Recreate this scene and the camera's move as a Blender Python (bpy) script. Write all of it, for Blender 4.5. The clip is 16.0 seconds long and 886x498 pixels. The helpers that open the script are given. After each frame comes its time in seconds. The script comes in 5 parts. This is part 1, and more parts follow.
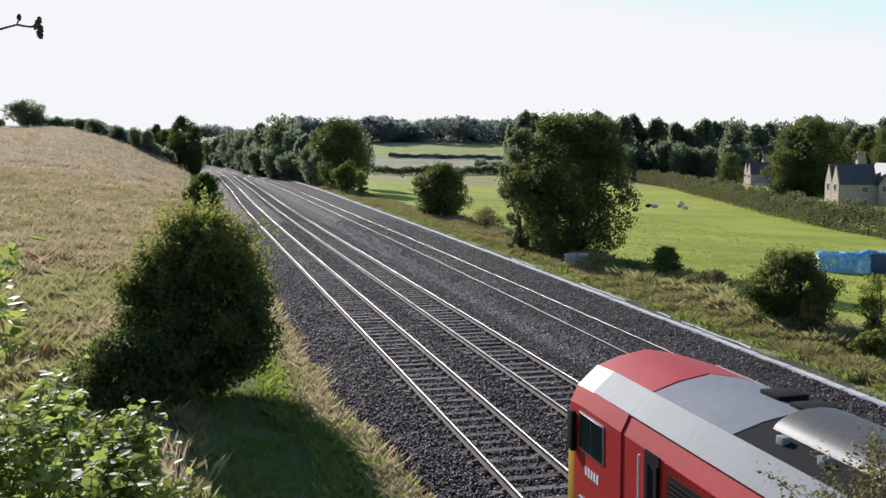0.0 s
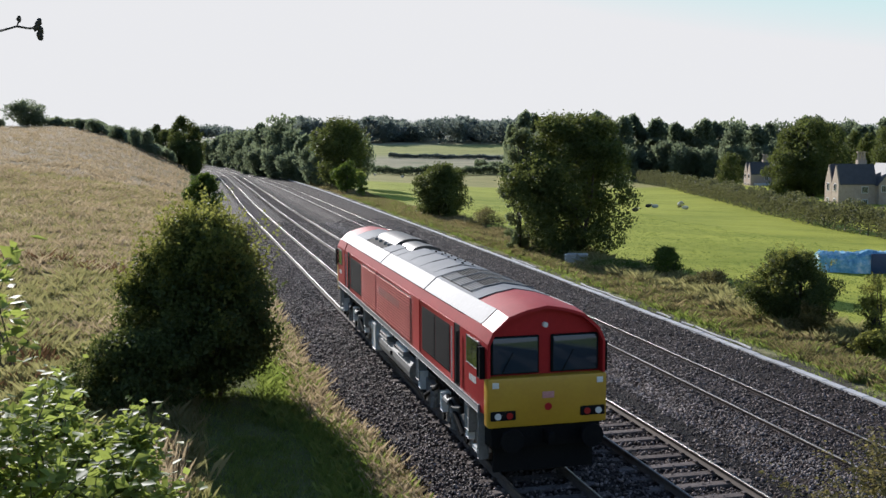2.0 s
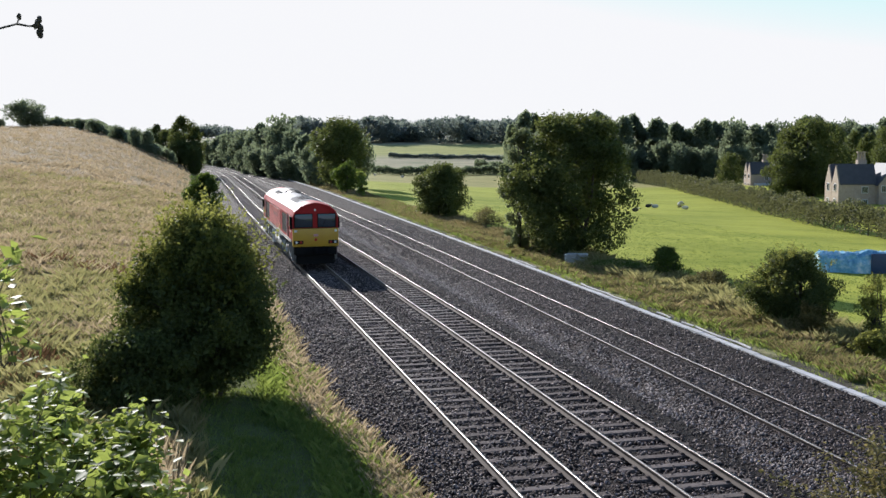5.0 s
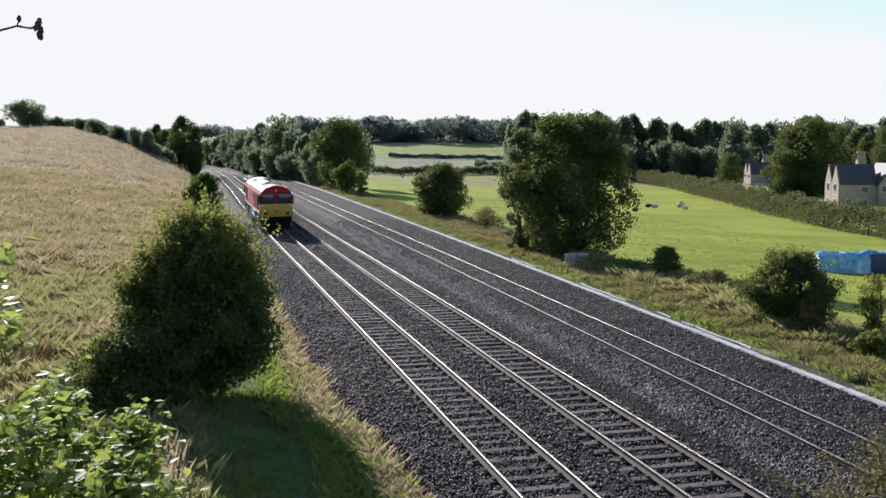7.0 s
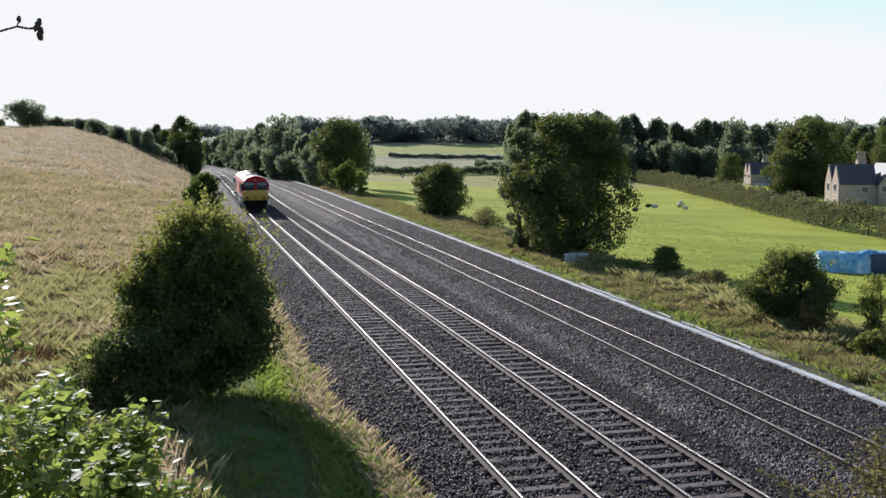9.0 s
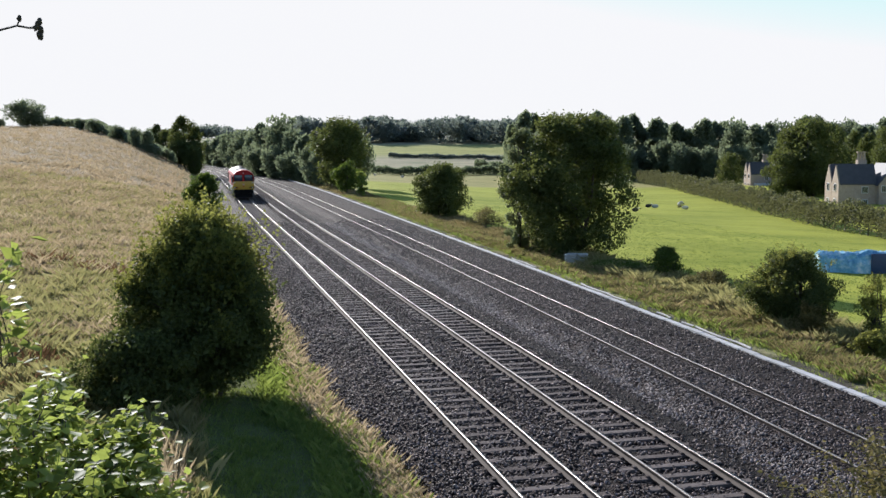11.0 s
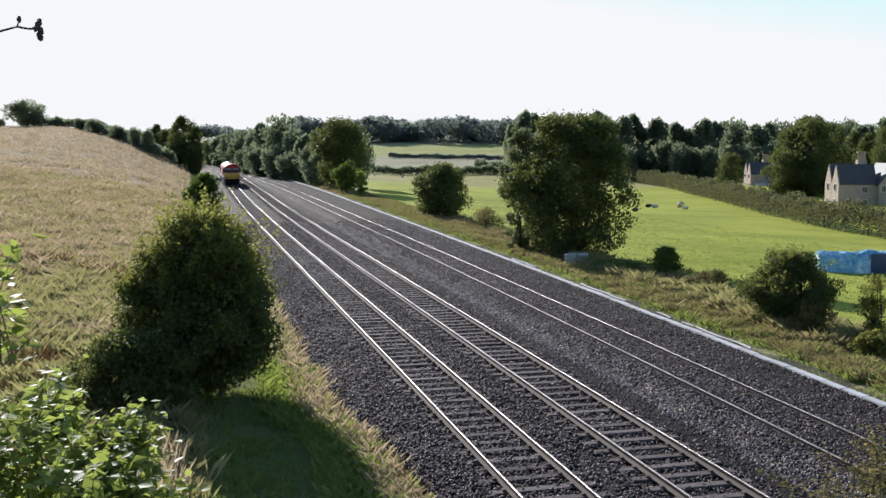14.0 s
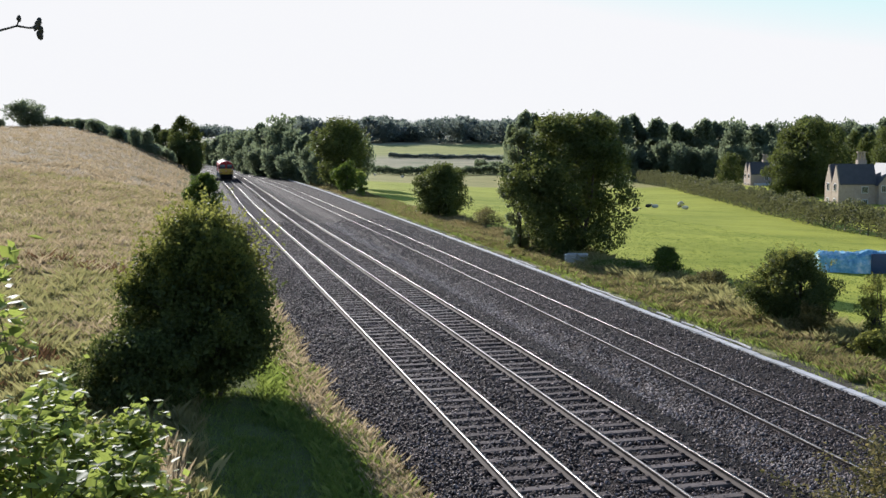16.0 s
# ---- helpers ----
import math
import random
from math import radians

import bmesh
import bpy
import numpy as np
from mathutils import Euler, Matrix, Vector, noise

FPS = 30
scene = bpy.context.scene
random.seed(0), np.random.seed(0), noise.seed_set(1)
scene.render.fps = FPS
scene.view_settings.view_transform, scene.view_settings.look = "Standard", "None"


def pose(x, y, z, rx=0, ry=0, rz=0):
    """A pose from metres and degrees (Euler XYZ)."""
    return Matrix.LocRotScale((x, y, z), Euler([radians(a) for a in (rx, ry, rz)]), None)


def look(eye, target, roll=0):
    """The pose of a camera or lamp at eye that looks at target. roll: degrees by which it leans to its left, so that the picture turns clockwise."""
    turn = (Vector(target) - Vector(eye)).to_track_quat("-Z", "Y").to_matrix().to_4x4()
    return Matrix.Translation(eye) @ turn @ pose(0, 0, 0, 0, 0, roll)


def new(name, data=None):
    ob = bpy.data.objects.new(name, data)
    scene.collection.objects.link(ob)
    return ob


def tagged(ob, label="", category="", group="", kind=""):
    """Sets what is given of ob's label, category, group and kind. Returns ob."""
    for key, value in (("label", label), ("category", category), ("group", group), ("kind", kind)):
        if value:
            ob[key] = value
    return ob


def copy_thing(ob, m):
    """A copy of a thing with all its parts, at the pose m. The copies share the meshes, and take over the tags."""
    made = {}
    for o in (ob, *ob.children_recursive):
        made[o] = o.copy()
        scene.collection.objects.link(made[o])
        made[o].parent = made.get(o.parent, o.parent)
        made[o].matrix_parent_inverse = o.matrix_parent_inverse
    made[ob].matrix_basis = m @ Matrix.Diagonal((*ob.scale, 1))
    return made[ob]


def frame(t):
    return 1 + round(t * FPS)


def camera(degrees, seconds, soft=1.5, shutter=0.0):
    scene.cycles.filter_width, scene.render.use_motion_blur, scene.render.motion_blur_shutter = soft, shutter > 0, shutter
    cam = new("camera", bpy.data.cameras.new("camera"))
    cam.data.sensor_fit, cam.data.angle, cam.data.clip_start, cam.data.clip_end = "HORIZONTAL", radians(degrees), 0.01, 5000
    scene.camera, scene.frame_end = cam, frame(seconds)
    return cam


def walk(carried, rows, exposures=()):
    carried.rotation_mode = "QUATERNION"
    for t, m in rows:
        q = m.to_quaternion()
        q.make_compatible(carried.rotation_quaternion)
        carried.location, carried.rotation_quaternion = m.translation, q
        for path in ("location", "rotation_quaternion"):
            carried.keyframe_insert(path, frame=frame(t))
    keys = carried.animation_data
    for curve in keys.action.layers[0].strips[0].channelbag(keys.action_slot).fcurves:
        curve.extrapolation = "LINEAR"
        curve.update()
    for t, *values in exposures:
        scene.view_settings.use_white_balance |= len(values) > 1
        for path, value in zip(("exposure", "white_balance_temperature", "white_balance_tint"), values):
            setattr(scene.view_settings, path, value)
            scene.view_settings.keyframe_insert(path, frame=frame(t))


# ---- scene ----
CLIP = 16.0
EYE = Vector((-7.085, 0.0, 7.105))
YAW, PITCH, ROLL = math.degrees(0.23832), math.degrees(0.10285), math.degrees(-0.0046)
cam = camera(46.58, CLIP, soft=1.5)
CAM_POSE = pose(*EYE, 90 - PITCH, 0, -YAW) @ pose(0, 0, 0, 0, 0, ROLL)
walk(cam, [(0.0, CAM_POSE), (CLIP, CAM_POSE)], exposures=[(0.0, 0.26, 5900, 15), (0.5, 0.14, 5900, 15), (1.0, 0.09, 5900, 15), (1.5, 0.07, 5900, 15), (2.0, 0.10, 5900, 15), (2.5, 0.20, 5900, 15), (3.5, 0.28, 5900, 15), (CLIP, 0.28, 5900, 15)])

# ---- world and sun ----
SUN_EL, SUN_AZ = 23.0, -11.3      # azimuth in degrees from +y, negative towards -x
world = bpy.data.worlds.new("evening_sky")
scene.world = world
world.use_nodes = True
wn = world.node_tree.nodes
sky = wn.new("ShaderNodeTexSky")
sky.sky_type, sky.sun_disc = "NISHITA", False
sky.sun_elevation, sky.sun_rotation = radians(SUN_EL), radians(SUN_AZ)
sky.air_density, sky.dust_density, sky.ozone_density = 1.0, 0.25, 2.0
wn["Background"].inputs[1].default_value = 0.14
soft_sky = wn.new("ShaderNodeHueSaturation")
soft_sky.inputs["Saturation"].default_value = 1.02
world.node_tree.links.new(sky.outputs[0], soft_sky.inputs["Color"])
# added cap for highlight rolloff: one even brightness where the clear sky would glare
sky_cap = wn.new("ShaderNodeMix")
sky_cap.data_type, sky_cap.blend_type = "RGBA", "DARKEN"
sky_cap.inputs[0].default_value = 1.0
sky_cap.inputs[7].default_value = (5.65, 5.50, 5.00, 1)
world.node_tree.links.new(soft_sky.outputs[0], sky_cap.inputs[6])
world.node_tree.links.new(sky_cap.outputs[2], wn["Background"].inputs[0])
sun = new("sun", bpy.data.lights.new("sun", "SUN"))
sun.data.energy, sun.data.angle, sun.data.color = 6.0, radians(0.55), (1.0, 0.94, 0.82)
to_sun = Vector((math.sin(radians(SUN_AZ)) * math.cos(radians(SUN_EL)), math.cos(radians(SUN_AZ)) * math.cos(radians(SUN_EL)), math.sin(radians(SUN_EL))))
sun.matrix_world = look((0, 0, 60), Vector((0, 0, 60)) - to_sun)


# ---- materials ----
def material(name):
    m = bpy.data.materials.new(name)
    m.use_nodes = True
    return m, m.node_tree.nodes, m.node_tree.links, m.node_tree.nodes["Principled BSDF"]


def ramp(nodes, stops):
    r = nodes.new("ShaderNodeValToRGB")
    while len(r.color_ramp.elements) < len(stops):
        r.color_ramp.elements.new(0.5)
    for e, (p, c) in zip(r.color_ramp.elements, stops):
        e.position, e.color = p, (*c, 1)
    return r


def texture(nodes, links, kind, scale, coord, detail=4.0, rough=0.6):
    t = nodes.new("ShaderNodeTexNoise" if kind == "noise" else "ShaderNodeTexVoronoi")
    t.inputs["Scale"].default_value = scale
    if kind == "noise":
        t.inputs["Detail"].default_value = detail
        t.inputs["Roughness"].default_value = rough
    links.new(coord, t.inputs["Vector"])
    return t


def surface(name, stops, scale=2.0, fine=30.0, rough=0.7, metal=0.0, bump=0.2, depth=0.01, vary=0.0, coords="Object", coat=0.0, mottle=0.5, spec=0.5):
    """A worn surface: colour from two scales of noise, relief from the finer one."""
    m, n, l, b = material(name)
    co = n.new("ShaderNodeTexCoord").outputs[coords]
    big, small = texture(n, l, "noise", scale, co), texture(n, l, "noise", fine, co, 3.0)
    mix = n.new("ShaderNodeMix")
    mix.inputs[0].default_value = mottle
    l.new(big.outputs[0], mix.inputs[2])
    l.new(small.outputs[0], mix.inputs[3])
    src = mix.outputs[0]
    if vary:
        info, add = n.new("ShaderNodeObjectInfo"), n.new("ShaderNodeMath")
        add.operation = "MULTIPLY_ADD"
        add.inputs[1].default_value = vary
        l.new(info.outputs["Random"], add.inputs[0])
        l.new(src, add.inputs[2])
        src = add.outputs[0]
    r = ramp(n, stops)
    l.new(src, r.inputs[0])
    l.new(r.outputs[0], b.inputs["Base Color"])
    b.inputs["Roughness"].default_value, b.inputs["Metallic"].default_value = rough, metal
    b.inputs["Coat Weight"].default_value = coat
    b.inputs["Specular IOR Level"].default_value = spec
    if bump:
        bp = n.new("ShaderNodeBump")
        bp.inputs["Strength"].default_value, bp.inputs["Distance"].default_value = bump, depth
        l.new(small.outputs[0], bp.inputs["Height"])
        l.new(bp.outputs[0], b.inputs["Normal"])
    return m


def foliage(name, stops, translucent=0.45, trans_tint=(0.30, 0.42, 0.05), gloss=0.6, shine=0.12, patch_scale=0.4, patch_share=0.45):
    """Leaves or blades: each one its own tone, light shining through."""
    m, n, l, b = material(name)
    geo = n.new("ShaderNodeNewGeometry")
    co = n.new("ShaderNodeTexCoord").outputs["Object"]
    patch = texture(n, l, "noise", patch_scale, co, 5.0, 0.65)
    mix = n.new("ShaderNodeMix")
    mix.inputs[0].default_value = patch_share
    l.new(geo.outputs["Random Per Island"], mix.inputs[2])
    l.new(patch.outputs[0], mix.inputs[3])
    r = ramp(n, stops)
    l.new(mix.outputs[0], r.inputs[0])
    l.new(r.outputs[0], b.inputs["Base Color"])
    b.inputs["Roughness"].default_value = gloss
    b.inputs["Specular IOR Level"].default_value = shine
    tr = n.new("ShaderNodeBsdfTranslucent")
    tint = n.new("ShaderNodeMix")
    tint.data_type = "RGBA"
    tint.inputs[0].default_value = 0.5
    l.new(r.outputs[0], tint.inputs[6])
    tint.inputs[7].default_value = (*trans_tint, 1)
    l.new(tint.outputs[2], tr.inputs[0])
    sh = n.new("ShaderNodeMixShader")
    sh.inputs[0].default_value = translucent
    l.new(b.outputs[0], sh.inputs[1])
    l.new(tr.outputs[0], sh.inputs[2])
    l.new(sh.outputs[0], n["Material Output"].inputs[0])
    return m


LEAF_DARK = foliage("dark_leaves", [(0.2, (0.036, 0.048, 0.018)), (0.55, (0.066, 0.086, 0.028)), (0.9, (0.12, 0.13, 0.042))], 0.36, (0.30, 0.34, 0.08))
LEAF_MID = foliage("mid_leaves", [(0.2, (0.035, 0.052, 0.015)), (0.55, (0.070, 0.10, 0.026)), (0.9, (0.13, 0.155, 0.045))], 0.36)
# on the crown shoots this paler tone stands in for sunlight
LEAF_SUNNY = foliage("sun_tinted_leaves", [(0.2, (0.06, 0.07, 0.018)), (0.55, (0.12, 0.135, 0.035)), (0.9, (0.20, 0.20, 0.06))], 0.55, (0.46, 0.46, 0.10))
LEAF_WILLOW = foliage("willow_leaves", [(0.2, (0.09, 0.105, 0.05)), (0.55, (0.17, 0.19, 0.095)), (0.9, (0.28, 0.30, 0.17))], 0.45, (0.36, 0.42, 0.16))
LEAF_BRIGHT = foliage("bright_leaves", [(0.2, (0.06, 0.095, 0.025)), (0.55, (0.14, 0.20, 0.05)), (0.9, (0.26, 0.32, 0.09))], 0.55, (0.56, 0.62, 0.12), 0.5, 0.22)
# hazy air over the distance is painted in as a paler base colour
LEAF_FAR = foliage("haze_paled_far_leaves", [(0.2, (0.085, 0.105, 0.075)), (0.55, (0.12, 0.142, 0.092)), (0.9, (0.16, 0.18, 0.105))], 0.66, (0.30, 0.36, 0.19))
LEAF_HEDGE = foliage("hedge_leaves", [(0.2, (0.055, 0.060, 0.028)), (0.55, (0.10, 0.104, 0.05)), (0.9, (0.15, 0.148, 0.075))], 0.42, (0.27, 0.27, 0.10))
# greyed base colour stands in for the thicker hazy air farther off
LEAF_HAZE = foliage("haze_greyed_leaves", [(0.2, (0.13, 0.15, 0.145)), (0.55, (0.16, 0.18, 0.165)), (0.9, (0.19, 0.21, 0.18))], 0.52, (0.28, 0.33, 0.24))
BRAMBLE = foliage("bramble_leaves", [(0.2, (0.09, 0.085, 0.03)), (0.55, (0.17, 0.15, 0.055)), (0.9, (0.28, 0.21, 0.09))], 0.45, (0.34, 0.29, 0.11))
STRAW = foliage("straw_blades", [(0.3, (0.17, 0.16, 0.075)), (0.5, (0.37, 0.285, 0.175)), (0.7, (0.56, 0.46, 0.315))], 0.5, (0.56, 0.43, 0.25), 0.6, patch_scale=0.14, patch_share=0.7)
STRAW_GREEN = foliage("ripening_blades", [(0.15, (0.12, 0.12, 0.042)), (0.5, (0.23, 0.20, 0.085)), (0.85, (0.42, 0.35, 0.19))], 0.5, (0.5, 0.48, 0.18), 0.6, patch_scale=0.25, patch_share=0.65)
DOCK = foliage("dock_stalks", [(0.2, (0.075, 0.04, 0.022)), (0.55, (0.15, 0.085, 0.045)), (0.9, (0.24, 0.16, 0.085))], 0.3, (0.3, 0.17, 0.08))
BANK_GRASS = foliage("bank_blades", [(0.3, (0.085, 0.078, 0.032)), (0.5, (0.20, 0.165, 0.075)), (0.72, (0.42, 0.31, 0.175))], 0.42, (0.36, 0.30, 0.12), 0.6, patch_scale=0.5, patch_share=0.65)
GREEN_GRASS = foliage("green_blades", [(0.15, (0.06, 0.095, 0.025)), (0.5, (0.12, 0.16, 0.042)), (0.85, (0.23, 0.24, 0.085))], 0.5, (0.42, 0.52, 0.09), 0.55)
BARK = surface("bark", [(0.3, (0.035, 0.028, 0.02)), (0.7, (0.10, 0.082, 0.06))], 3, 40, 0.9, 0, 0.7, 0.03)
RED = surface("red_paint", [(0.25, (0.30, 0.012, 0.014)), (0.6, (0.40, 0.018, 0.020)), (0.85, (0.46, 0.055, 0.048))], 0.7, 9, 0.5, 0, 0.05, 0.004, mottle=0.45, spec=0.22)
YELLOW = surface("yellow_paint", [(0.25, (0.40, 0.215, 0.012)), (0.6, (0.50, 0.29, 0.016)), (0.9, (0.56, 0.35, 0.05))], 0.9, 12, 0.45, 0, 0.03, 0.004, coat=0.2, mottle=0.3)
ROOF_GREY = surface("roof_grey_paint", [(0.25, (0.17, 0.174, 0.175)), (0.6, (0.23, 0.235, 0.236)), (0.85, (0.30, 0.302, 0.30))], 0.5, 8, 0.65, 0.0, 0.06, 0.004, mottle=0.35, spec=0.1)
CANTRAIL = surface("cantrail_grey_paint", [(0.25, (0.12, 0.126, 0.13)), (0.6, (0.175, 0.183, 0.188)), (0.85, (0.25, 0.256, 0.26))], 0.6, 10, 0.6, 0.0, 0.05, 0.003, mottle=0.4, spec=0.12)
SOLEBAR = surface("sill_grey_paint", [(0.3, (0.16, 0.16, 0.16)), (0.7, (0.32, 0.31, 0.30))], 1.2, 14, 0.6, 0, 0.1, 0.004)
BLACK = surface("black_paint", [(0.3, (0.007, 0.007, 0.0075)), (0.7, (0.015, 0.0145, 0.014))], 1.5, 20, 0.8, 0, 0.1, 0.003, spec=0.08)
BOGIE = surface("weathered_bogie_grey", [(0.3, (0.03, 0.027, 0.024)), (0.5, (0.12, 0.112, 0.10)), (0.72, (0.40, 0.38, 0.35))], 1.6, 12, 0.7, 0, 0.3, 0.01)
TANK = surface("weathered_tank_grey", [(0.3, (0.13, 0.122, 0.113)), (0.6, (0.26, 0.25, 0.234)), (0.85, (0.38, 0.365, 0.34))], 1.2, 10, 0.6, 0, 0.2, 0.01)
FADED = surface("faded_lettering", [(0.3, (0.44, 0.16, 0.15)), (0.7, (0.60, 0.32, 0.30))], 2, 20, 0.5, 0, 0.05, 0.003)
# shade between the ribs is put into this colour
DARK_RED = surface("shade_tone_rib_backing", [(0.3, (0.05, 0.004, 0.005)), (0.7, (0.08, 0.006, 0.007))], 2, 20, 0.6, 0, 0.05, 0.003)
# lighter than the body red, for sun catching the ribs
PALE_RED = surface("sunlit_tone_red_rib", [(0.3, (0.62, 0.11, 0.10)), (0.7, (0.74, 0.22, 0.20))], 1, 12, 0.4, 0, 0.03, 0.003)
FRAME_GREY = surface("window_frame_grey", [(0.3, (0.34, 0.33, 0.32)), (0.7, (0.46, 0.45, 0.43))], 2, 20, 0.4, 0.3, 0.05, 0.003)
WEATHERED = surface("weathered_slab_concrete", [(0.3, (0.36, 0.335, 0.30)), (0.7, (0.56, 0.53, 0.48))], 2.5, 18, 0.9, 0, 0.4, 0.02)
WHITE = surface("white_paint", [(0.3, (0.62, 0.61, 0.58)), (0.7, (0.80, 0.79, 0.76))], 2, 20, 0.5, 0, 0.05, 0.003)
STEEL = surface("polished_rail_head", [(0.3, (0.10, 0.092, 0.084)), (0.7, (0.18, 0.167, 0.155))], 0.4, 18, 0.42, 1.0, 0.05, 0.002)
SILVER = surface("bright_silencer_metal", [(0.3, (0.045, 0.040, 0.036)), (0.7, (0.10, 0.09, 0.08))], 1.5, 16, 0.5, 0.1, 0.1, 0.004, spec=0.3)
STEEL_DULL = surface("dull_rail_head", [(0.3, (0.12, 0.11, 0.10)), (0.7, (0.22, 0.205, 0.19))], 0.4, 18, 0.55, 0.4, 0.1, 0.002)
RUST = surface("rusty_rail_side", [(0.3, (0.055, 0.040, 0.032)), (0.7, (0.13, 0.10, 0.078))], 1.5, 25, 0.85, 0.1, 0.3, 0.004)
CONCRETE = surface("sleeper_concrete", [(0.35, (0.045, 0.034, 0.029)), (0.6, (0.105, 0.083, 0.073)), (0.9, (0.21, 0.175, 0.155))], 2.5, 22, 0.9, 0, 0.7, 0.02, vary=0.25, spec=0.15)
TROUGH = surface("pale_trough_concrete", [(0.3, (0.30, 0.292, 0.28)), (0.7, (0.50, 0.488, 0.47))], 1.5, 25, 0.85, 0, 0.3, 0.006, vary=0.25)
STONE_WALL = surface("warm_house_stone", [(0.3, (0.29, 0.22, 0.165)), (0.7, (0.48, 0.385, 0.30))], 0.9, 5, 0.9, 0, 0.4, 0.03)
SLATE = surface("dark_slate", [(0.3, (0.035, 0.035, 0.040)), (0.7, (0.075, 0.072, 0.078))], 1.2, 8, 0.6, 0, 0.3, 0.02)
# near-white end of the ramp paints highlights on the crumpled folds
TARP = surface("blue_tarpaulin", [(0.36, (0.09, 0.26, 0.42)), (0.48, (0.18, 0.42, 0.58)), (0.56, (0.40, 0.60, 0.72)), (0.62, (0.74, 0.80, 0.83))], 0.9, 3, 0.30, 0, 0.7, 0.08)
TARP_DARK = surface("navy_tarpaulin", [(0.3, (0.008, 0.022, 0.075)), (0.7, (0.02, 0.05, 0.13))], 1.0, 7, 0.4, 0, 0.5, 0.05)
WOOL = surface("sheep_wool", [(0.3, (0.50, 0.46, 0.38)), (0.7, (0.68, 0.64, 0.55))], 6, 30, 0.95, 0, 0.6, 0.03)
DARK_WOOL = surface("dark_face_hair", [(0.3, (0.02, 0.018, 0.016)), (0.7, (0.05, 0.045, 0.04))], 6, 30, 0.9, 0, 0.3, 0.02)


def glass_material(name, tint, rough=0.06):
    m, n, l, b = material(name)
    b.inputs["Base Color"].default_value = (*tint, 1)
    b.inputs["Roughness"].default_value = rough
    b.inputs["IOR"].default_value = 1.52
    b.inputs["Specular IOR Level"].default_value = 0.8
    return m


GLASS = glass_material("dark_cab_glass", (0.010, 0.014, 0.018))
def coated_glass():
    m, n, l, b = material("coated_windscreen_glass")
    b.inputs["Base Color"].default_value = (0.045, 0.065, 0.09, 1)
    b.inputs["Metallic"].default_value, b.inputs["Roughness"].default_value = 0.45, 0.05
    return m


WINDSCREEN = coated_glass()
LAMP_LENS = glass_material("lamp_lens", (0.7, 0.7, 0.66), 0.2)
TAIL_LENS = glass_material("red_tail_lens", (0.35, 0.012, 0.01), 0.25)


def ballast_material():
    m, n, l, b = material("ballast_stone")
    co = n.new("ShaderNodeTexCoord").outputs["Object"]
    stones = texture(n, l, "voronoi", 17.0, co)
    big = texture(n, l, "noise", 0.55, co, 5.0, 0.65)
    bw = n.new("ShaderNodeRGBToBW")
    l.new(stones.outputs["Color"], bw.inputs[0])
    mix = n.new("ShaderNodeMix")
    mix.inputs[0].default_value = 0.45
    l.new(bw.outputs[0], mix.inputs[2])
    l.new(big.outputs[0], mix.inputs[3])
    r = ramp(n, [(0.25, (0.005, 0.0042, 0.004)), (0.5, (0.0135, 0.0115, 0.0108)), (0.8, (0.052, 0.045, 0.042))])
    l.new(mix.outputs[0], r.inputs[0])
    band_tone = n.new("ShaderNodeAttribute")
    band_tone.attribute_name = "band_tone"
    mul = n.new("ShaderNodeMix")
    mul.data_type, mul.blend_type = "RGBA", "MULTIPLY"
    mul.inputs[0].default_value = 1.0
    l.new(r.outputs[0], mul.inputs[6])
    l.new(band_tone.outputs["Color"], mul.inputs[7])
    l.new(mul.outputs[2], b.inputs["Base Color"])
    b.inputs["Roughness"].default_value = 0.85
    b.inputs["Specular IOR Level"].default_value = 0.12
    bp = n.new("ShaderNodeBump")
    bp.invert = True
    bp.inputs["Strength"].default_value, bp.inputs["Distance"].default_value = 1.0, 0.05
    l.new(stones.outputs["Distance"], bp.inputs["Height"])
    l.new(bp.outputs[0], b.inputs["Normal"])
    return m


BALLAST = ballast_material()
PALE_STONE = foliage("pale_ballast_piece", [(0.2, (0.07, 0.058, 0.052)), (0.55, (0.21, 0.18, 0.165)), (0.9, (0.46, 0.39, 0.355))], 0.0, (0.1, 0.1, 0.1), 0.6)
STONE = foliage("ballast_piece", [(0.2, (0.024, 0.018, 0.0155)), (0.55, (0.096, 0.073, 0.064)), (0.9, (0.43, 0.34, 0.30))], 0.0, (0.1, 0.1, 0.1), 0.6)


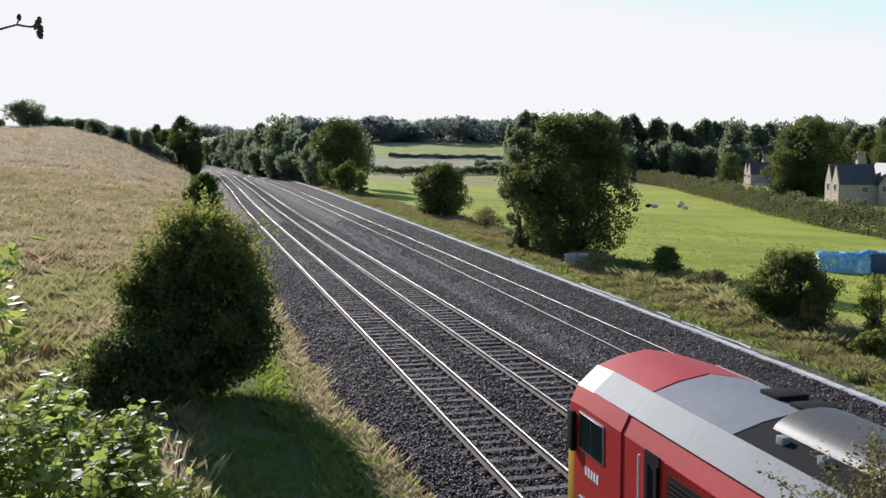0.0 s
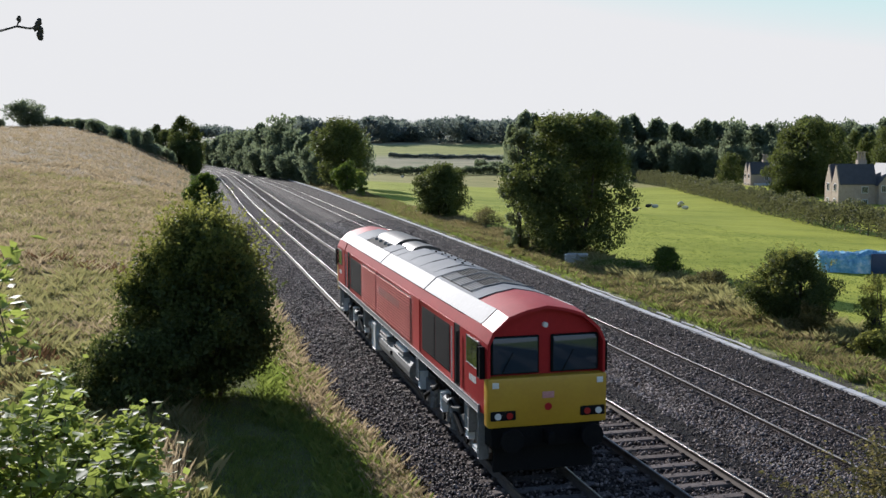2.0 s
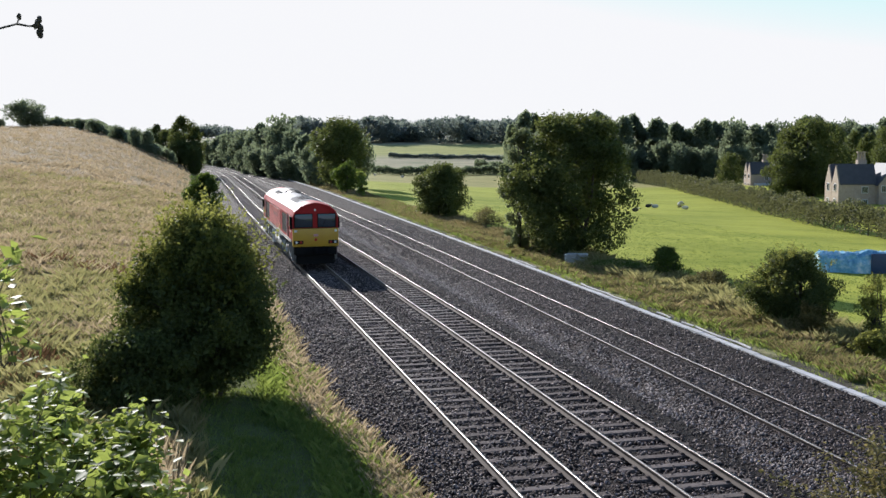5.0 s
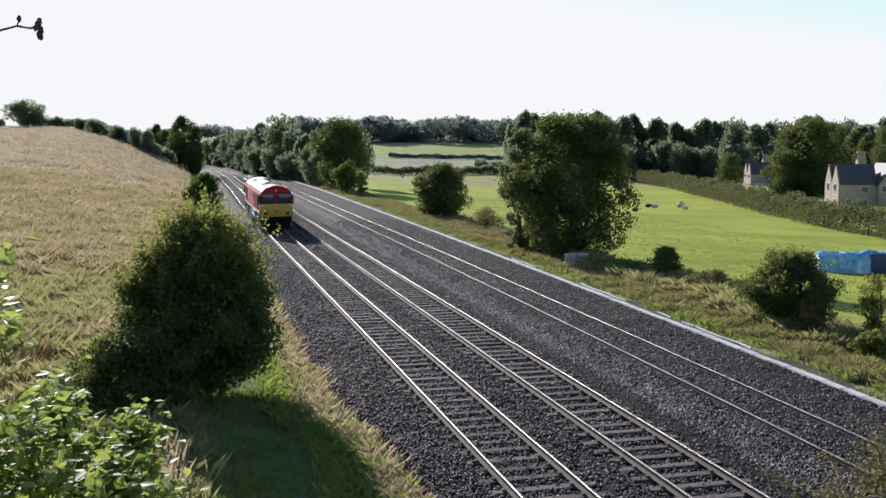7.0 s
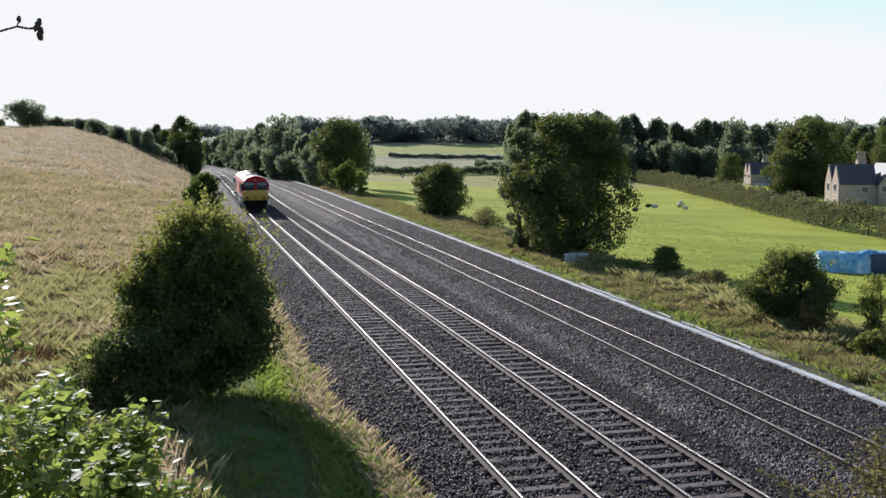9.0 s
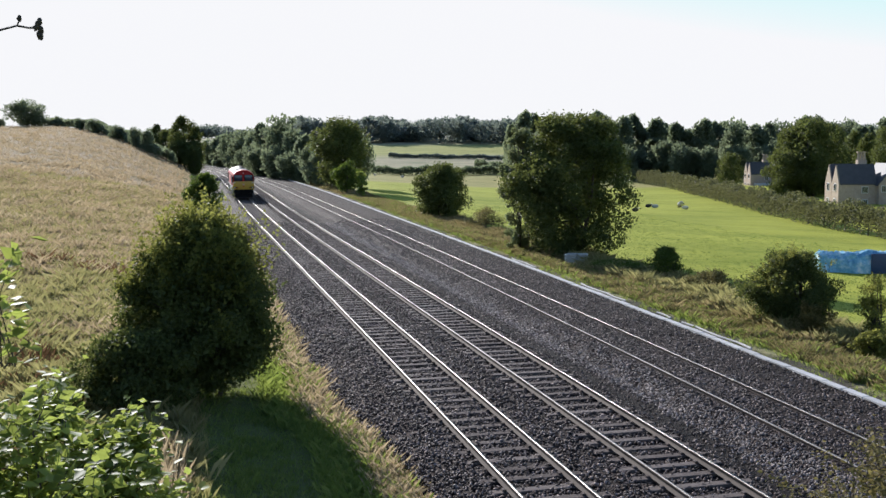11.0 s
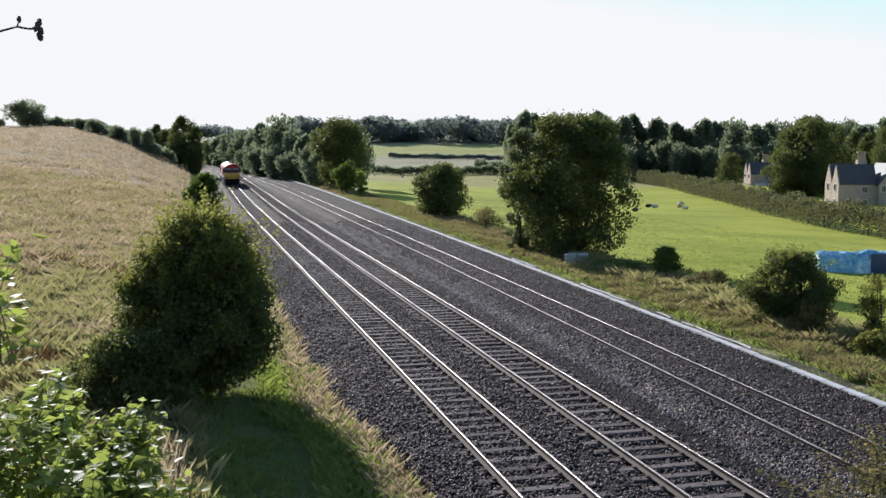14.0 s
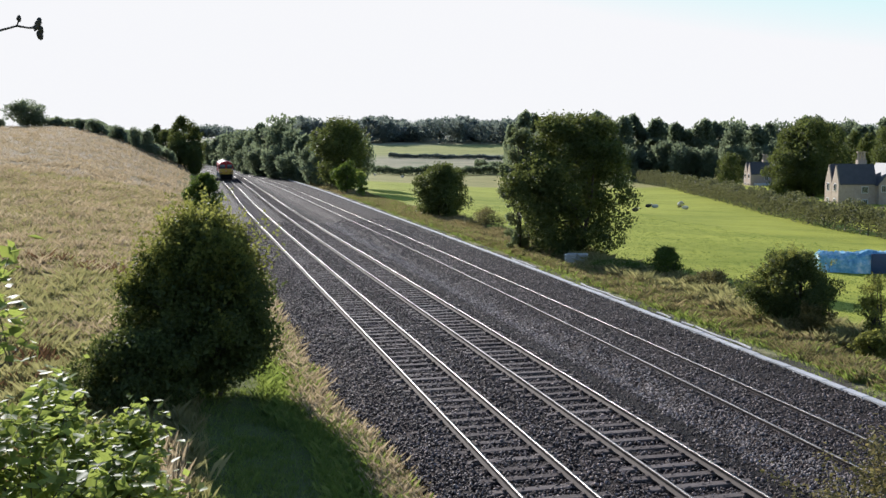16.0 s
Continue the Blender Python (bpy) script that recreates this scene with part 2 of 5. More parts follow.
def ground_material():
    """Turf: the sown colour of each field comes from the sheet, with tufts, patches and mown streaks over it."""
    m, n, l, b = material("meadow_turf")
    co = n.new("ShaderNodeTexCoord").outputs["Object"]
    col = n.new("ShaderNodeAttribute")
    col.attribute_name = "sown"
    stretch = n.new("ShaderNodeMapping")
    stretch.inputs["Scale"].default_value = (0.45, 1.1, 1.0)
    l.new(co, stretch.inputs[0])
    patch, fine = texture(n, l, "noise", 0.09, stretch.outputs[0], 6.0, 0.65), texture(n, l, "noise", 2.2, co, 5.0, 0.7)
    mix = n.new("ShaderNodeMix")
    mix.inputs[0].default_value = 0.42
    l.new(patch.outputs[0], mix.inputs[2])
    l.new(fine.outputs[0], mix.inputs[3])
    r = ramp(n, [(0.33, (0.52, 0.64, 0.48)), (0.5, (1.0, 1.0, 1.0)), (0.66, (1.32, 1.24, 1.18))])
    l.new(mix.outputs[0], r.inputs[0])
    mul = n.new("ShaderNodeMix")
    mul.data_type, mul.blend_type = "RGBA", "MULTIPLY"
    mul.inputs[0].default_value = 1.0
    l.new(col.outputs["Color"], mul.inputs[6])
    l.new(r.outputs[0], mul.inputs[7])
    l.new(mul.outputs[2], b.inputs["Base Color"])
    b.inputs["Roughness"].default_value = 0.9
    b.inputs["Specular IOR Level"].default_value = 0.05
    bp = n.new("ShaderNodeBump")
    bp.inputs["Strength"].default_value, bp.inputs["Distance"].default_value = 0.8, 0.25
    l.new(fine.outputs[0], bp.inputs["Height"])
    l.new(bp.outputs[0], b.inputs["Normal"])
    return m


TURF = ground_material()


# ---- mesh helpers ----
def mesh_arrays(name, verts, faces, mat):
    """A mesh from arrays; faces is an (n, 3) or (n, 4) array."""
    me = bpy.data.meshes.new(name)
    verts, faces = np.asarray(verts, np.float32), np.asarray(faces, np.int32)
    me.vertices.add(len(verts))
    me.vertices.foreach_set("co", verts.ravel())
    me.loops.add(faces.size)
    me.loops.foreach_set("vertex_index", faces.ravel())
    me.polygons.add(len(faces))
    me.polygons.foreach_set("loop_start", np.arange(0, faces.size, faces.shape[1], dtype=np.int32))
    me.update(calc_edges=True)
    me.materials.append(mat)
    return me


def part(name, bm, mat, parent, label=""):
    me = bpy.data.meshes.new(name)
    bm.normal_update()
    bm.to_mesh(me)
    bm.free()
    me.polygons.foreach_set("use_smooth", np.ones(len(me.polygons), bool))
    me.set_sharp_from_angle(angle=radians(21))
    me.materials.append(mat)
    ob = new(name, me)
    ob.parent = parent
    return tagged(ob, label)


def part_mesh(name, me, parent, label=""):
    ob = new(name, me)
    ob.parent = parent
    return tagged(ob, label)


def add_box(bm, x0, x1, y0, y1, z0, z1, bevel=0.0):
    r = bmesh.ops.create_cube(bm, size=1.0)
    for v in r["verts"]:
        v.co = Vector(((x0 + x1) / 2 + v.co.x * (x1 - x0), (y0 + y1) / 2 + v.co.y * (y1 - y0), (z0 + z1) / 2 + v.co.z * (z1 - z0)))
    if bevel:
        bmesh.ops.bevel(bm, geom=list({e for v in r["verts"] for e in v.link_edges}), offset=bevel, segments=2, affect="EDGES", profile=0.6)
    return bm


def box(x0, x1, y0, y1, z0, z1, bevel=0.0):
    return add_box(bmesh.new(), x0, x1, y0, y1, z0, z1, bevel)


def add_rod(bm, p, q, r0, r1=None, seg=10):
    p, q = Vector(p), Vector(q)
    m = Matrix.Translation((p + q) / 2) @ (q - p).to_track_quat("Z", "Y").to_matrix().to_4x4()
    bmesh.ops.create_cone(bm, cap_ends=True, segments=seg, radius1=r0, radius2=r0 if r1 is None else r1, depth=(q - p).length, matrix=m)
    return bm


def rod(p, q, r0, r1=None, seg=10):
    return add_rod(bmesh.new(), p, q, r0, r1, seg)


def prism(profile, y0, y1):
    """An (x, z) outline drawn out along y, with closed ends."""
    bm = bmesh.new()
    a = [bm.verts.new((x, y0, z)) for x, z in profile]
    b = [bm.verts.new((x, y1, z)) for x, z in profile]
    for i in range(len(a)):
        j = (i + 1) % len(a)
        bm.faces.new((a[i], a[j], b[j], b[i]))
    bm.faces.new(a[::-1])
    bm.faces.new(b)
    bmesh.ops.recalc_face_normals(bm, faces=bm.faces)
    return bm


# ---- the line of the railway and the lie of the land ----
def centre(y):
    """x of the near track's middle, and its slope, at y."""
    y = np.asarray(y, float)
    a = np.clip(y, -60, 230)
    q = np.maximum(a - 140, 0)
    x = -1.5237e-4 * a * a + 8.425e-7 * a ** 3 - 3.567e-4 * q * q
    s = -3.0474e-4 * a + 2.5275e-6 * a * a - 7.134e-4 * q
    f = np.clip(y - 230, 0, 250)
    g = np.maximum(y - 480, 0)
    return x - 5.5e-4 * f * f - 0.275 * g, np.where(y < -60, 0.0, np.where(y < 230, s, -1.1e-3 * f))


def along(off, y, z=0.0):
    """Points at off metres to the right of the near track's middle."""
    x, s = centre(y)
    n = np.sqrt(1 + s * s)
    y = np.asarray(y, float)
    return np.stack([x + off / n, y - off * s / n, np.zeros_like(y) + z], -1)


def third(y):
    a = np.clip(np.asarray(y, float), 0, 230)
    return 7.381 + 0.023344 * a - 1.1329e-4 * a * a


def kerb(y):
    a = np.clip(np.asarray(y, float), 0, 230)
    return 10.304 + 0.036146 * a - 1.3303e-4 * a * a


def step(v):
    v = np.clip(v, 0, 1)
    return v * v * (3 - 2 * v)


def verge_edge(y):
    """Where the left-hand grass meets the ballast, from the near track's middle."""
    return -3.4 + 1.05 * step((33 - np.asarray(y, float)) / 13)


def land(x, y):
    """Height of the ground sheet."""
    x, y = np.asarray(x, float), np.asarray(y, float)
    e = x - centre(y)[0]
    yy = np.clip(y, 0, 2000)
    amp = 10.9 * (np.clip(yy, 0, 265) / 250) ** 1.3 * (1 - 0.75 * step((yy - 262) / 160))
    left = -0.62 + amp * np.interp(-e, [3.6, 5.5, 7.2, 10.8, 14.1, 18.5, 22.8, 27.5, 34.0, 42.0], [0.0, 0.07, 0.19, 0.38, 0.53, 0.70, 0.82, 0.91, 0.98, 1.0]) + 0.35 * step((-e - 4.5) / 6)
    k = kerb(y)
    drop = step((e - k - 1.0) / 8.0) * 0.5 + step((e - k - 5) / 62.0) * 3.0
    right = -0.45 - drop + 15.0 * step((yy - 330) / 400) * step((e - 40) / 60 + 0.35)
    z = np.where(e < verge_edge(y), left, np.where(e > k + 0.35, right, -0.75))
    bank = 6.1 * step(1 - (y - 1.0) / 17.0) * step((-e - 2.8) / 3.5)
    z = np.where(bank > 0.02, np.maximum(z, z + (bank - 0.1) * 1.0), z)
    ripple = 0.10 * np.sin(x * 0.31 + 1.3 * np.sin(y * 0.11)) * np.sin(y * 0.23 + 0.8 * np.sin(x * 0.17))
    return z + ripple * np.where((e < -6) | (e > k + 3), 1.0, 0.0)


def sight(u, v):
    """Way from the eye through a point of the view, u to the right and v down from its middle, in parts of the lens's length."""
    m = CAM_POSE.to_3x3()
    return (m @ Vector((u, -v, -1))).normalized()


LENS = 784 / math.tan(radians(46.58 / 2))


def spot(px, dist):
    """Place on the ground seen in the direction px across the view, dist metres ahead."""
    w = sight((px - 784) / LENS, 0)
    w = Vector((w.x, w.y, 0)) / (w.x * math.sin(radians(YAW)) + w.y * math.cos(radians(YAW)))
    x, y = EYE.x + w.x * dist, EYE.y + w.y * dist
    return Vector((x, y, float(land(x, y))))


def tall(py, dist, base):
    """Height above base of what reaches up to the level py at that distance."""
    return EYE.z - (py - 253) / LENS * dist - base


def make_ground():
    ys = np.concatenate([-np.geomspace(2600, 64, 14), np.linspace(-60, 0, 20), np.linspace(1, 70, 140), np.linspace(71, 420, 230), np.geomspace(425, 4500, 60)])
    es = np.concatenate([-np.geomspace(2600, 61, 34), np.linspace(-60, 60, 241), np.geomspace(61, 2600, 60)])
    E, Y = np.meshgrid(es, ys)
    X = E + np.where(Y > 480, centre(480.0)[0], centre(Y)[0])
    Z = land(X, Y)
    V = np.stack([X, Y, Z], -1).reshape(-1, 3)
    r, c = len(ys), len(es)
    i = np.arange(r * c).reshape(r, c)
    F = np.stack([i[:-1, :-1], i[:-1, 1:], i[1:, 1:], i[1:, :-1]], -1).reshape(-1, 4)
    me = mesh_arrays("ground", V, F, TURF)
    straw, green, verge, dry, soil, pale = [np.array(c) for c in ((0.32, 0.245, 0.145), (0.33, 0.35, 0.056), (0.14, 0.155, 0.058), (0.30, 0.27, 0.14), (0.09, 0.08, 0.06), (0.29, 0.265, 0.10))]
    e, y = E.reshape(-1, 1), Y.reshape(-1, 1)
    k = kerb(y)
    wave = 3 * np.sin(y * 0.13) + 2 * np.sin(e * 0.4 + y * 0.05)
    col = verge + (straw - verge) * step((y - 32 + 1.1 * (e + 8) + wave) / 26) * step((-e - 6) / 4)
    rt = dry + (green - dry) * step((e - k - 6 + 0.5 * wave) / 3)
    rt = np.where(e < k + 1.9 + 0.35 * np.sin(y * 0.9), soil, rt)
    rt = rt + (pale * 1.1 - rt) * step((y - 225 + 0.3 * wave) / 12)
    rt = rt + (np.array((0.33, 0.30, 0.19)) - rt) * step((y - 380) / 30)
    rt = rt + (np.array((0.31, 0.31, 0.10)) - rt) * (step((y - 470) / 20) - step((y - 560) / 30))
    col = np.where(e > k, rt, col)
    col = np.where((e > verge_edge(y) + 0.1) & (e < k), soil, col)
    attr = me.color_attributes.new("sown", "FLOAT_COLOR", "POINT")
    attr.data.foreach_set("color", np.concatenate([col, np.ones((len(col), 1))], 1).astype(np.float32).ravel())
    me.polygons.foreach_set("use_smooth", np.ones(len(F), bool))
    return tagged(new("ground", me), "rolling meadow ground of dry straw and green pasture", "ground", kind="structure")


GROUND = make_ground()


def bed(e, k, t3):
    """Height of the ballast e metres to the right of the near track's middle."""
    h = np.interp(e, [-3.4, -1.85, -1.3, -1.02, 1.02, 1.25, 2.0, 2.22, 4.34, 4.6, 5.0, 5.4], [-0.69, -0.27, -0.175, -0.218, -0.218, -0.18, -0.18, -0.232, -0.232, -0.19, -0.34, -0.38])
    h = np.where(e > 5.4, np.interp(e - t3, [-1.98, -1.45, -1.25, 1.4], [-0.38, -0.15, -0.12, -0.12]), h)
    return np.where(e > t3 + 1.4, np.interp(e - k, [-1.2, -0.5, -0.14, 0.14, 0.5, 0.9], [-0.12, -0.10, -0.05, -0.05, -0.22, -0.5]), h)


def make_ballast():
    ys = np.concatenate([np.linspace(-40, 8, 60), np.linspace(8.15, 60, 330), np.linspace(60.5, 500, 380)])
    ts = np.linspace(0, 1, 75)
    rng = np.random.default_rng(4)
    rows, band_tones = [], []
    for y in ys:
        k, t3 = float(kerb(y)), float(third(y))
        e0 = float(verge_edge(y)) + 0.05 + 0.1 * math.sin(y * 0.5)
        e = e0 + ts * (k + 0.9 - e0)
        z = bed(e, k, t3)
        z = z + rng.normal(0, 0.012, len(e)) * np.where(np.abs(np.abs(e) - 0.75) < 0.3, 0.5, 1)
        z[0] -= 0.3
        z[1] -= 0.08
        # tone across the bed: darkest between second and third track, lightest at left shoulder
        tone_row = np.interp(e + 0.18 * math.sin(y * 0.7) + rng.normal(0, 0.12, len(e)), [-1.9, -1.2, 4.3, 4.9, 5.5, 5.9, 6.7, 7.3, k - 1.2, k - 0.6], [1.5, 1.0, 1.0, 0.5, 0.5, 1.2, 1.25, 1.1, 1.0, 0.7])
        band_tones.append(tone_row)
        e = e + rng.normal(0, 0.03, len(e))
        x, s = centre(y)
        n = math.sqrt(1 + float(s) ** 2)
        rows.append(np.stack([float(x) + e / n, y - e * float(s) / n, z], -1))
    V = np.concatenate(rows)
    r, c = len(ys), len(ts)
    i = np.arange(r * c).reshape(r, c)
    F = np.stack([i[:-1, :-1], i[:-1, 1:], i[1:, 1:], i[1:, :-1]], -1).reshape(-1, 4)
    ob = new("ballast_bed", mesh_arrays("ballast_bed", V, F, BALLAST))
    a = np.concatenate(band_tones)[:, None]
    attr = ob.data.color_attributes.new("band_tone", "FLOAT_COLOR", "POINT")
    attr.data.foreach_set("color", np.concatenate([a * 1.40, a * 1.11, a * 1.0, np.ones_like(a)], 1).astype(np.float32).ravel())
    return tagged(ob, "dark grey crushed stone ballast under three tracks", "ballast", kind="structure")


make_ballast()


def rail_mesh(off, ys, head, dull=False):
    """Flat-bottom rail swept along the line; head: only the worn running surface."""
    prof = ([(-0.026, 0.0005), (0.026, 0.0005), (0.026, 0.0035), (-0.026, 0.0035)] if head else
            [(-0.07, -0.158), (0.07, -0.158), (0.07, -0.146), (0.012, -0.125), (0.010, -0.045), (0.035, -0.03), (0.035, -0.004), (0.028, 0), (-0.028, 0), (-0.035, -0.004), (-0.035, -0.03), (-0.010, -0.045), (-0.012, -0.125), (-0.07, -0.146)])
    n = len(prof)
    V = np.stack([along(off(ys) + px, ys, pz) for px, pz in prof], 1).reshape(-1, 3)
    F = [(i * n + j, i * n + (j + 1) % n, (i + 1) * n + (j + 1) % n, (i + 1) * n + j) for i in range(len(ys) - 1) for j in range(n)]
    return mesh_arrays("rail", V, F, RUST if not head else STEEL_DULL if dull else STEEL)


RAIL_Y = np.concatenate([np.linspace(-40, 60, 51), np.linspace(63, 500, 140)])


def make_track(off, label, first, gone, z=0.0):
    """Two rails and their sleepers; those close by are pieces of their own."""
    t = tagged(new("railway_track"), label, "railway track", "running tracks")
    t.location.z = z
    for side in (-0.7525, 0.7525):
        r = part_mesh("rail", rail_mesh(lambda y: off(y) + side, RAIL_Y, False), t, "brown rusted steel rail")
        part_mesh("running_surface", rail_mesh(lambda y: off(y) + side, RAIL_Y, True, side < 0 and gone), r, "worn rail head")
    bm = bmesh.new()
    add_box(bm, -1.25, 1.25, -0.125, 0.125, -0.33, -0.165, 0.02)
    for v in bm.verts:
        if abs(v.co.x) < 0.4 and v.co.z > -0.2:
            v.co.z -= 0.03
    for s in (-0.7525, 0.7525):
        for d in (-0.11, 0.11):
            add_box(bm, s + d - 0.04, s + d + 0.04, -0.06, 0.06, -0.165, -0.115)
    me = bpy.data.meshes.new("sleeper")
    bm.to_mesh(me)
    bm.free()
    me.materials.append(CONCRETE)
    rng = random.Random(first * 7 + 1)
    co = np.array([v.co[:] for v in me.vertices])
    faces = [tuple(p.vertices) for p in me.polygons]
    VV, FF, n = [], [], 0
    y = -38.0
    while y < 240:
        p = along(off(y), y)
        yaw = -math.atan(float(centre(y)[1])) + rng.uniform(-0.012, 0.012)
        dz = rng.uniform(-0.028, 0.002) - (0.022 if first == 3 else 0.0)
        if 12 < y < 82:
            s = part_mesh("sleeper", me, t)
            s.matrix_local = Matrix.Translation((p[0], p[1], dz)) @ Matrix.Rotation(yaw, 4, "Z")
        else:
            c, sn = math.cos(yaw), math.sin(yaw)
            VV.append(np.stack([p[0] + co[:, 0] * c - co[:, 1] * sn, p[1] + co[:, 0] * sn + co[:, 1] * c, co[:, 2] + dz], -1))
            FF += [tuple(i + n for i in f) for f in faces]
            n += len(co)
        y += 0.70
    m2 = bpy.data.meshes.new("distant_sleeper_run")
    m2.from_pydata(np.concatenate(VV).tolist(), [], FF)
    m2.materials.append(CONCRETE)
    tagged(part_mesh("distant_sleeper_run", m2, t), kind="stuff")
    return t


make_track(lambda y: np.zeros_like(np.asarray(y, float)), "near railway track with bright rails on concrete sleepers", 1, 0)
make_track(lambda y: np.zeros_like(np.asarray(y, float)) + 3.278, "middle railway track with exposed sleepers in dark ballast", 2, 1)
make_track(third, "far railway track with sleepers buried in ballast", 3, 1, -0.038)


# ---- trees and bushes ----
def leaf_quads(rng, P, size, flat=0.0, droop=0.0):
    """One folded leaf or leaf spray at each point."""
    n = len(P)
    a = rng.normal(size=(n, 3))
    a[:, 2] = a[:, 2] * (1 - flat) - droop
    a /= np.linalg.norm(a, axis=1, keepdims=True)
    b = rng.normal(size=(n, 3))
    b -= (b * a).sum(1, keepdims=True) * a
    b /= np.linalg.norm(b, axis=1, keepdims=True)
    s = size * rng.uniform(0.6, 1.35, (n, 1))
    c = np.cross(a, b)
    V = np.stack([P - a * s * 0.5, P + b * s * 0.30 + c * s * 0.08, P + a * s * 0.5, P - b * s * 0.30 + c * s * 0.08], 1).reshape(-1, 3)
    return V, np.arange(4 * n).reshape(-1, 4)


def broad_leaves(rng, P, size):
    """Broad leaves folded along the midrib, two faces each."""
    n = len(P)
    a = rng.normal(size=(n, 3)) * [1, 1, 0.5]
    a /= np.linalg.norm(a, axis=1, keepdims=True)
    up = np.array([0, 0, 1.0]) + rng.normal(0, 0.55, (n, 3))
    b = np.cross(a, up)
    b /= np.linalg.norm(b, axis=1, keepdims=True)
    c = np.cross(b, a)
    s = size * rng.uniform(0.5, 1.3, (n, 1))
    V = np.stack([P, P + a * s * 0.45 - c * s * 0.07, P + a * s, P + a * s * 0.42 + b * s * 0.34 + c * s * 0.05, P + a * s * 0.42 - b * s * 0.34 + c * s * 0.05], 1).reshape(-1, 3)
    k = 5 * np.arange(n)[:, None]
    return V, np.concatenate([k + [[0, 1, 2, 3]], k + [[0, 4, 2, 1]]])


def crown_points(rng, h, w, z0, clumps, leaves, top=0.55, ragged=1.0, clump=0.17, taper=0.75, foot=0.55):
    """Leaf places: clumps set within an uneven crown, leaves on the shell of each clump."""
    t = rng.uniform(0, 1, clumps) ** 0.9
    peak = top
    prof = np.where(t < peak, foot + (1 - foot) * np.sin(t / peak * np.pi / 2), np.cos((t - peak) / (1 - peak) * np.pi / 2 * taper) ** 0.8)
    ang = rng.uniform(0, 2 * np.pi, clumps)
    lobes = 1 + 0.16 * ragged * np.sin(ang * 3 + rng.uniform(0, 6)) + 0.10 * ragged * np.sin(ang * 5 + t * 9)
    rc = clump * w * rng.uniform(0.55, 1.15, clumps)
    R = np.maximum(w / 2 * prof * lobes - rc * 0.8, 0.05 * w) * rng.uniform(0.25, 1.0, clumps) ** 0.5
    C = np.stack([R * np.cos(ang), R * np.sin(ang), z0 + rc * 0.6 + t * (h - z0 - rc * 1.3)], -1)
    pick = rng.choice(clumps, leaves, p=rc ** 2 / (rc ** 2).sum())
    d = rng.normal(size=(leaves, 3))
    d /= np.linalg.norm(d, axis=1, keepdims=True)
    rad = rc[pick, None] * (0.35 + 0.65 * rng.uniform(0, 1, (leaves, 1)) ** 0.5) * (1 + 0.5 * ragged * (rng.uniform(0, 1, (leaves, 1)) ** 6))
    return C, C[pick] + d * rad * np.array([1, 1, 0.8])


def plant(name, label, category, at, h, w, mat, seed, leaves=6000, size=0.2, z0=None, clumps=70, trunks=1, group="", shoots=None, **shape):
    """A tree or bush: tapered trunk and limbs, and a crown of many leaves."""
    rng = np.random.default_rng(seed)
    z0 = 0.15 * h if z0 is None else z0
    C, P = crown_points(rng, h, w, z0, clumps, leaves, **shape)
    t = tagged(new(name), label, category, group)
    t.location = at
    bm = bmesh.new()
    r0 = 0.022 * h + 0.03
    for k in range(trunks):
        foot = Vector((rng.uniform(-1, 1), rng.uniform(-1, 1), 0)) * (0.0 if trunks == 1 else 0.10 * w)
        mid = foot * 1.6 + Vector((rng.uniform(-0.04, 0.04) * w, rng.uniform(-0.04, 0.04) * w, 0.45 * h))
        tip = mid * 1.1 + Vector((rng.uniform(-0.08, 0.08) * w, rng.uniform(-0.08, 0.08) * w, 0.35 * h))
        add_rod(bm, foot - Vector((0, 0, 0.15)), mid, r0 / math.sqrt(trunks), 0.6 * r0 / math.sqrt(trunks), 9)
        add_rod(bm, mid, tip, 0.6 * r0 / math.sqrt(trunks), 0.15 * r0, 7)
        for c in C[rng.choice(len(C), min(len(C), 9), replace=False)]:
            s = foot.lerp(mid, float(rng.uniform(0.35, 1.0)))
            add_rod(bm, s, Vector(c), 0.28 * r0, 0.07 * r0, 5)
    part("trunk", bm, BARK, t, "dark bark trunk and limbs")
    V, F = leaf_quads(rng, P, size)
    part_mesh("crown", mesh_arrays("crown", V, F, mat), t)
    if shoots:
        # shoots on the crown top in short leafy rods, coloured pale as if sunlit
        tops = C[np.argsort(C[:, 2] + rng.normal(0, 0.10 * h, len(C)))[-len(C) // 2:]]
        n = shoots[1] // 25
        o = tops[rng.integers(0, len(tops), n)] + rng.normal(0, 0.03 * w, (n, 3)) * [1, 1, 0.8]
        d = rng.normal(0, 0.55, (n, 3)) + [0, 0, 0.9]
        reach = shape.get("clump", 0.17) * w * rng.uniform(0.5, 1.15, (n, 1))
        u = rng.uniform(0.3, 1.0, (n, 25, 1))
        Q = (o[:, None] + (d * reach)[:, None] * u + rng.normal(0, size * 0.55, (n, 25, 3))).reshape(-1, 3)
        V, F = leaf_quads(rng, Q, size * 0.9)
        part_mesh("young_growth", mesh_arrays("young_growth", V, F, shoots[0]), t, "crown top shoots coloured pale for sunlight")
    return t


def stand(px, dist, py, wpx, sink=0.0):
    at = spot(px, dist)
    at.z -= sink
    return at, tall(py, dist, at.z), wpx / LENS * dist


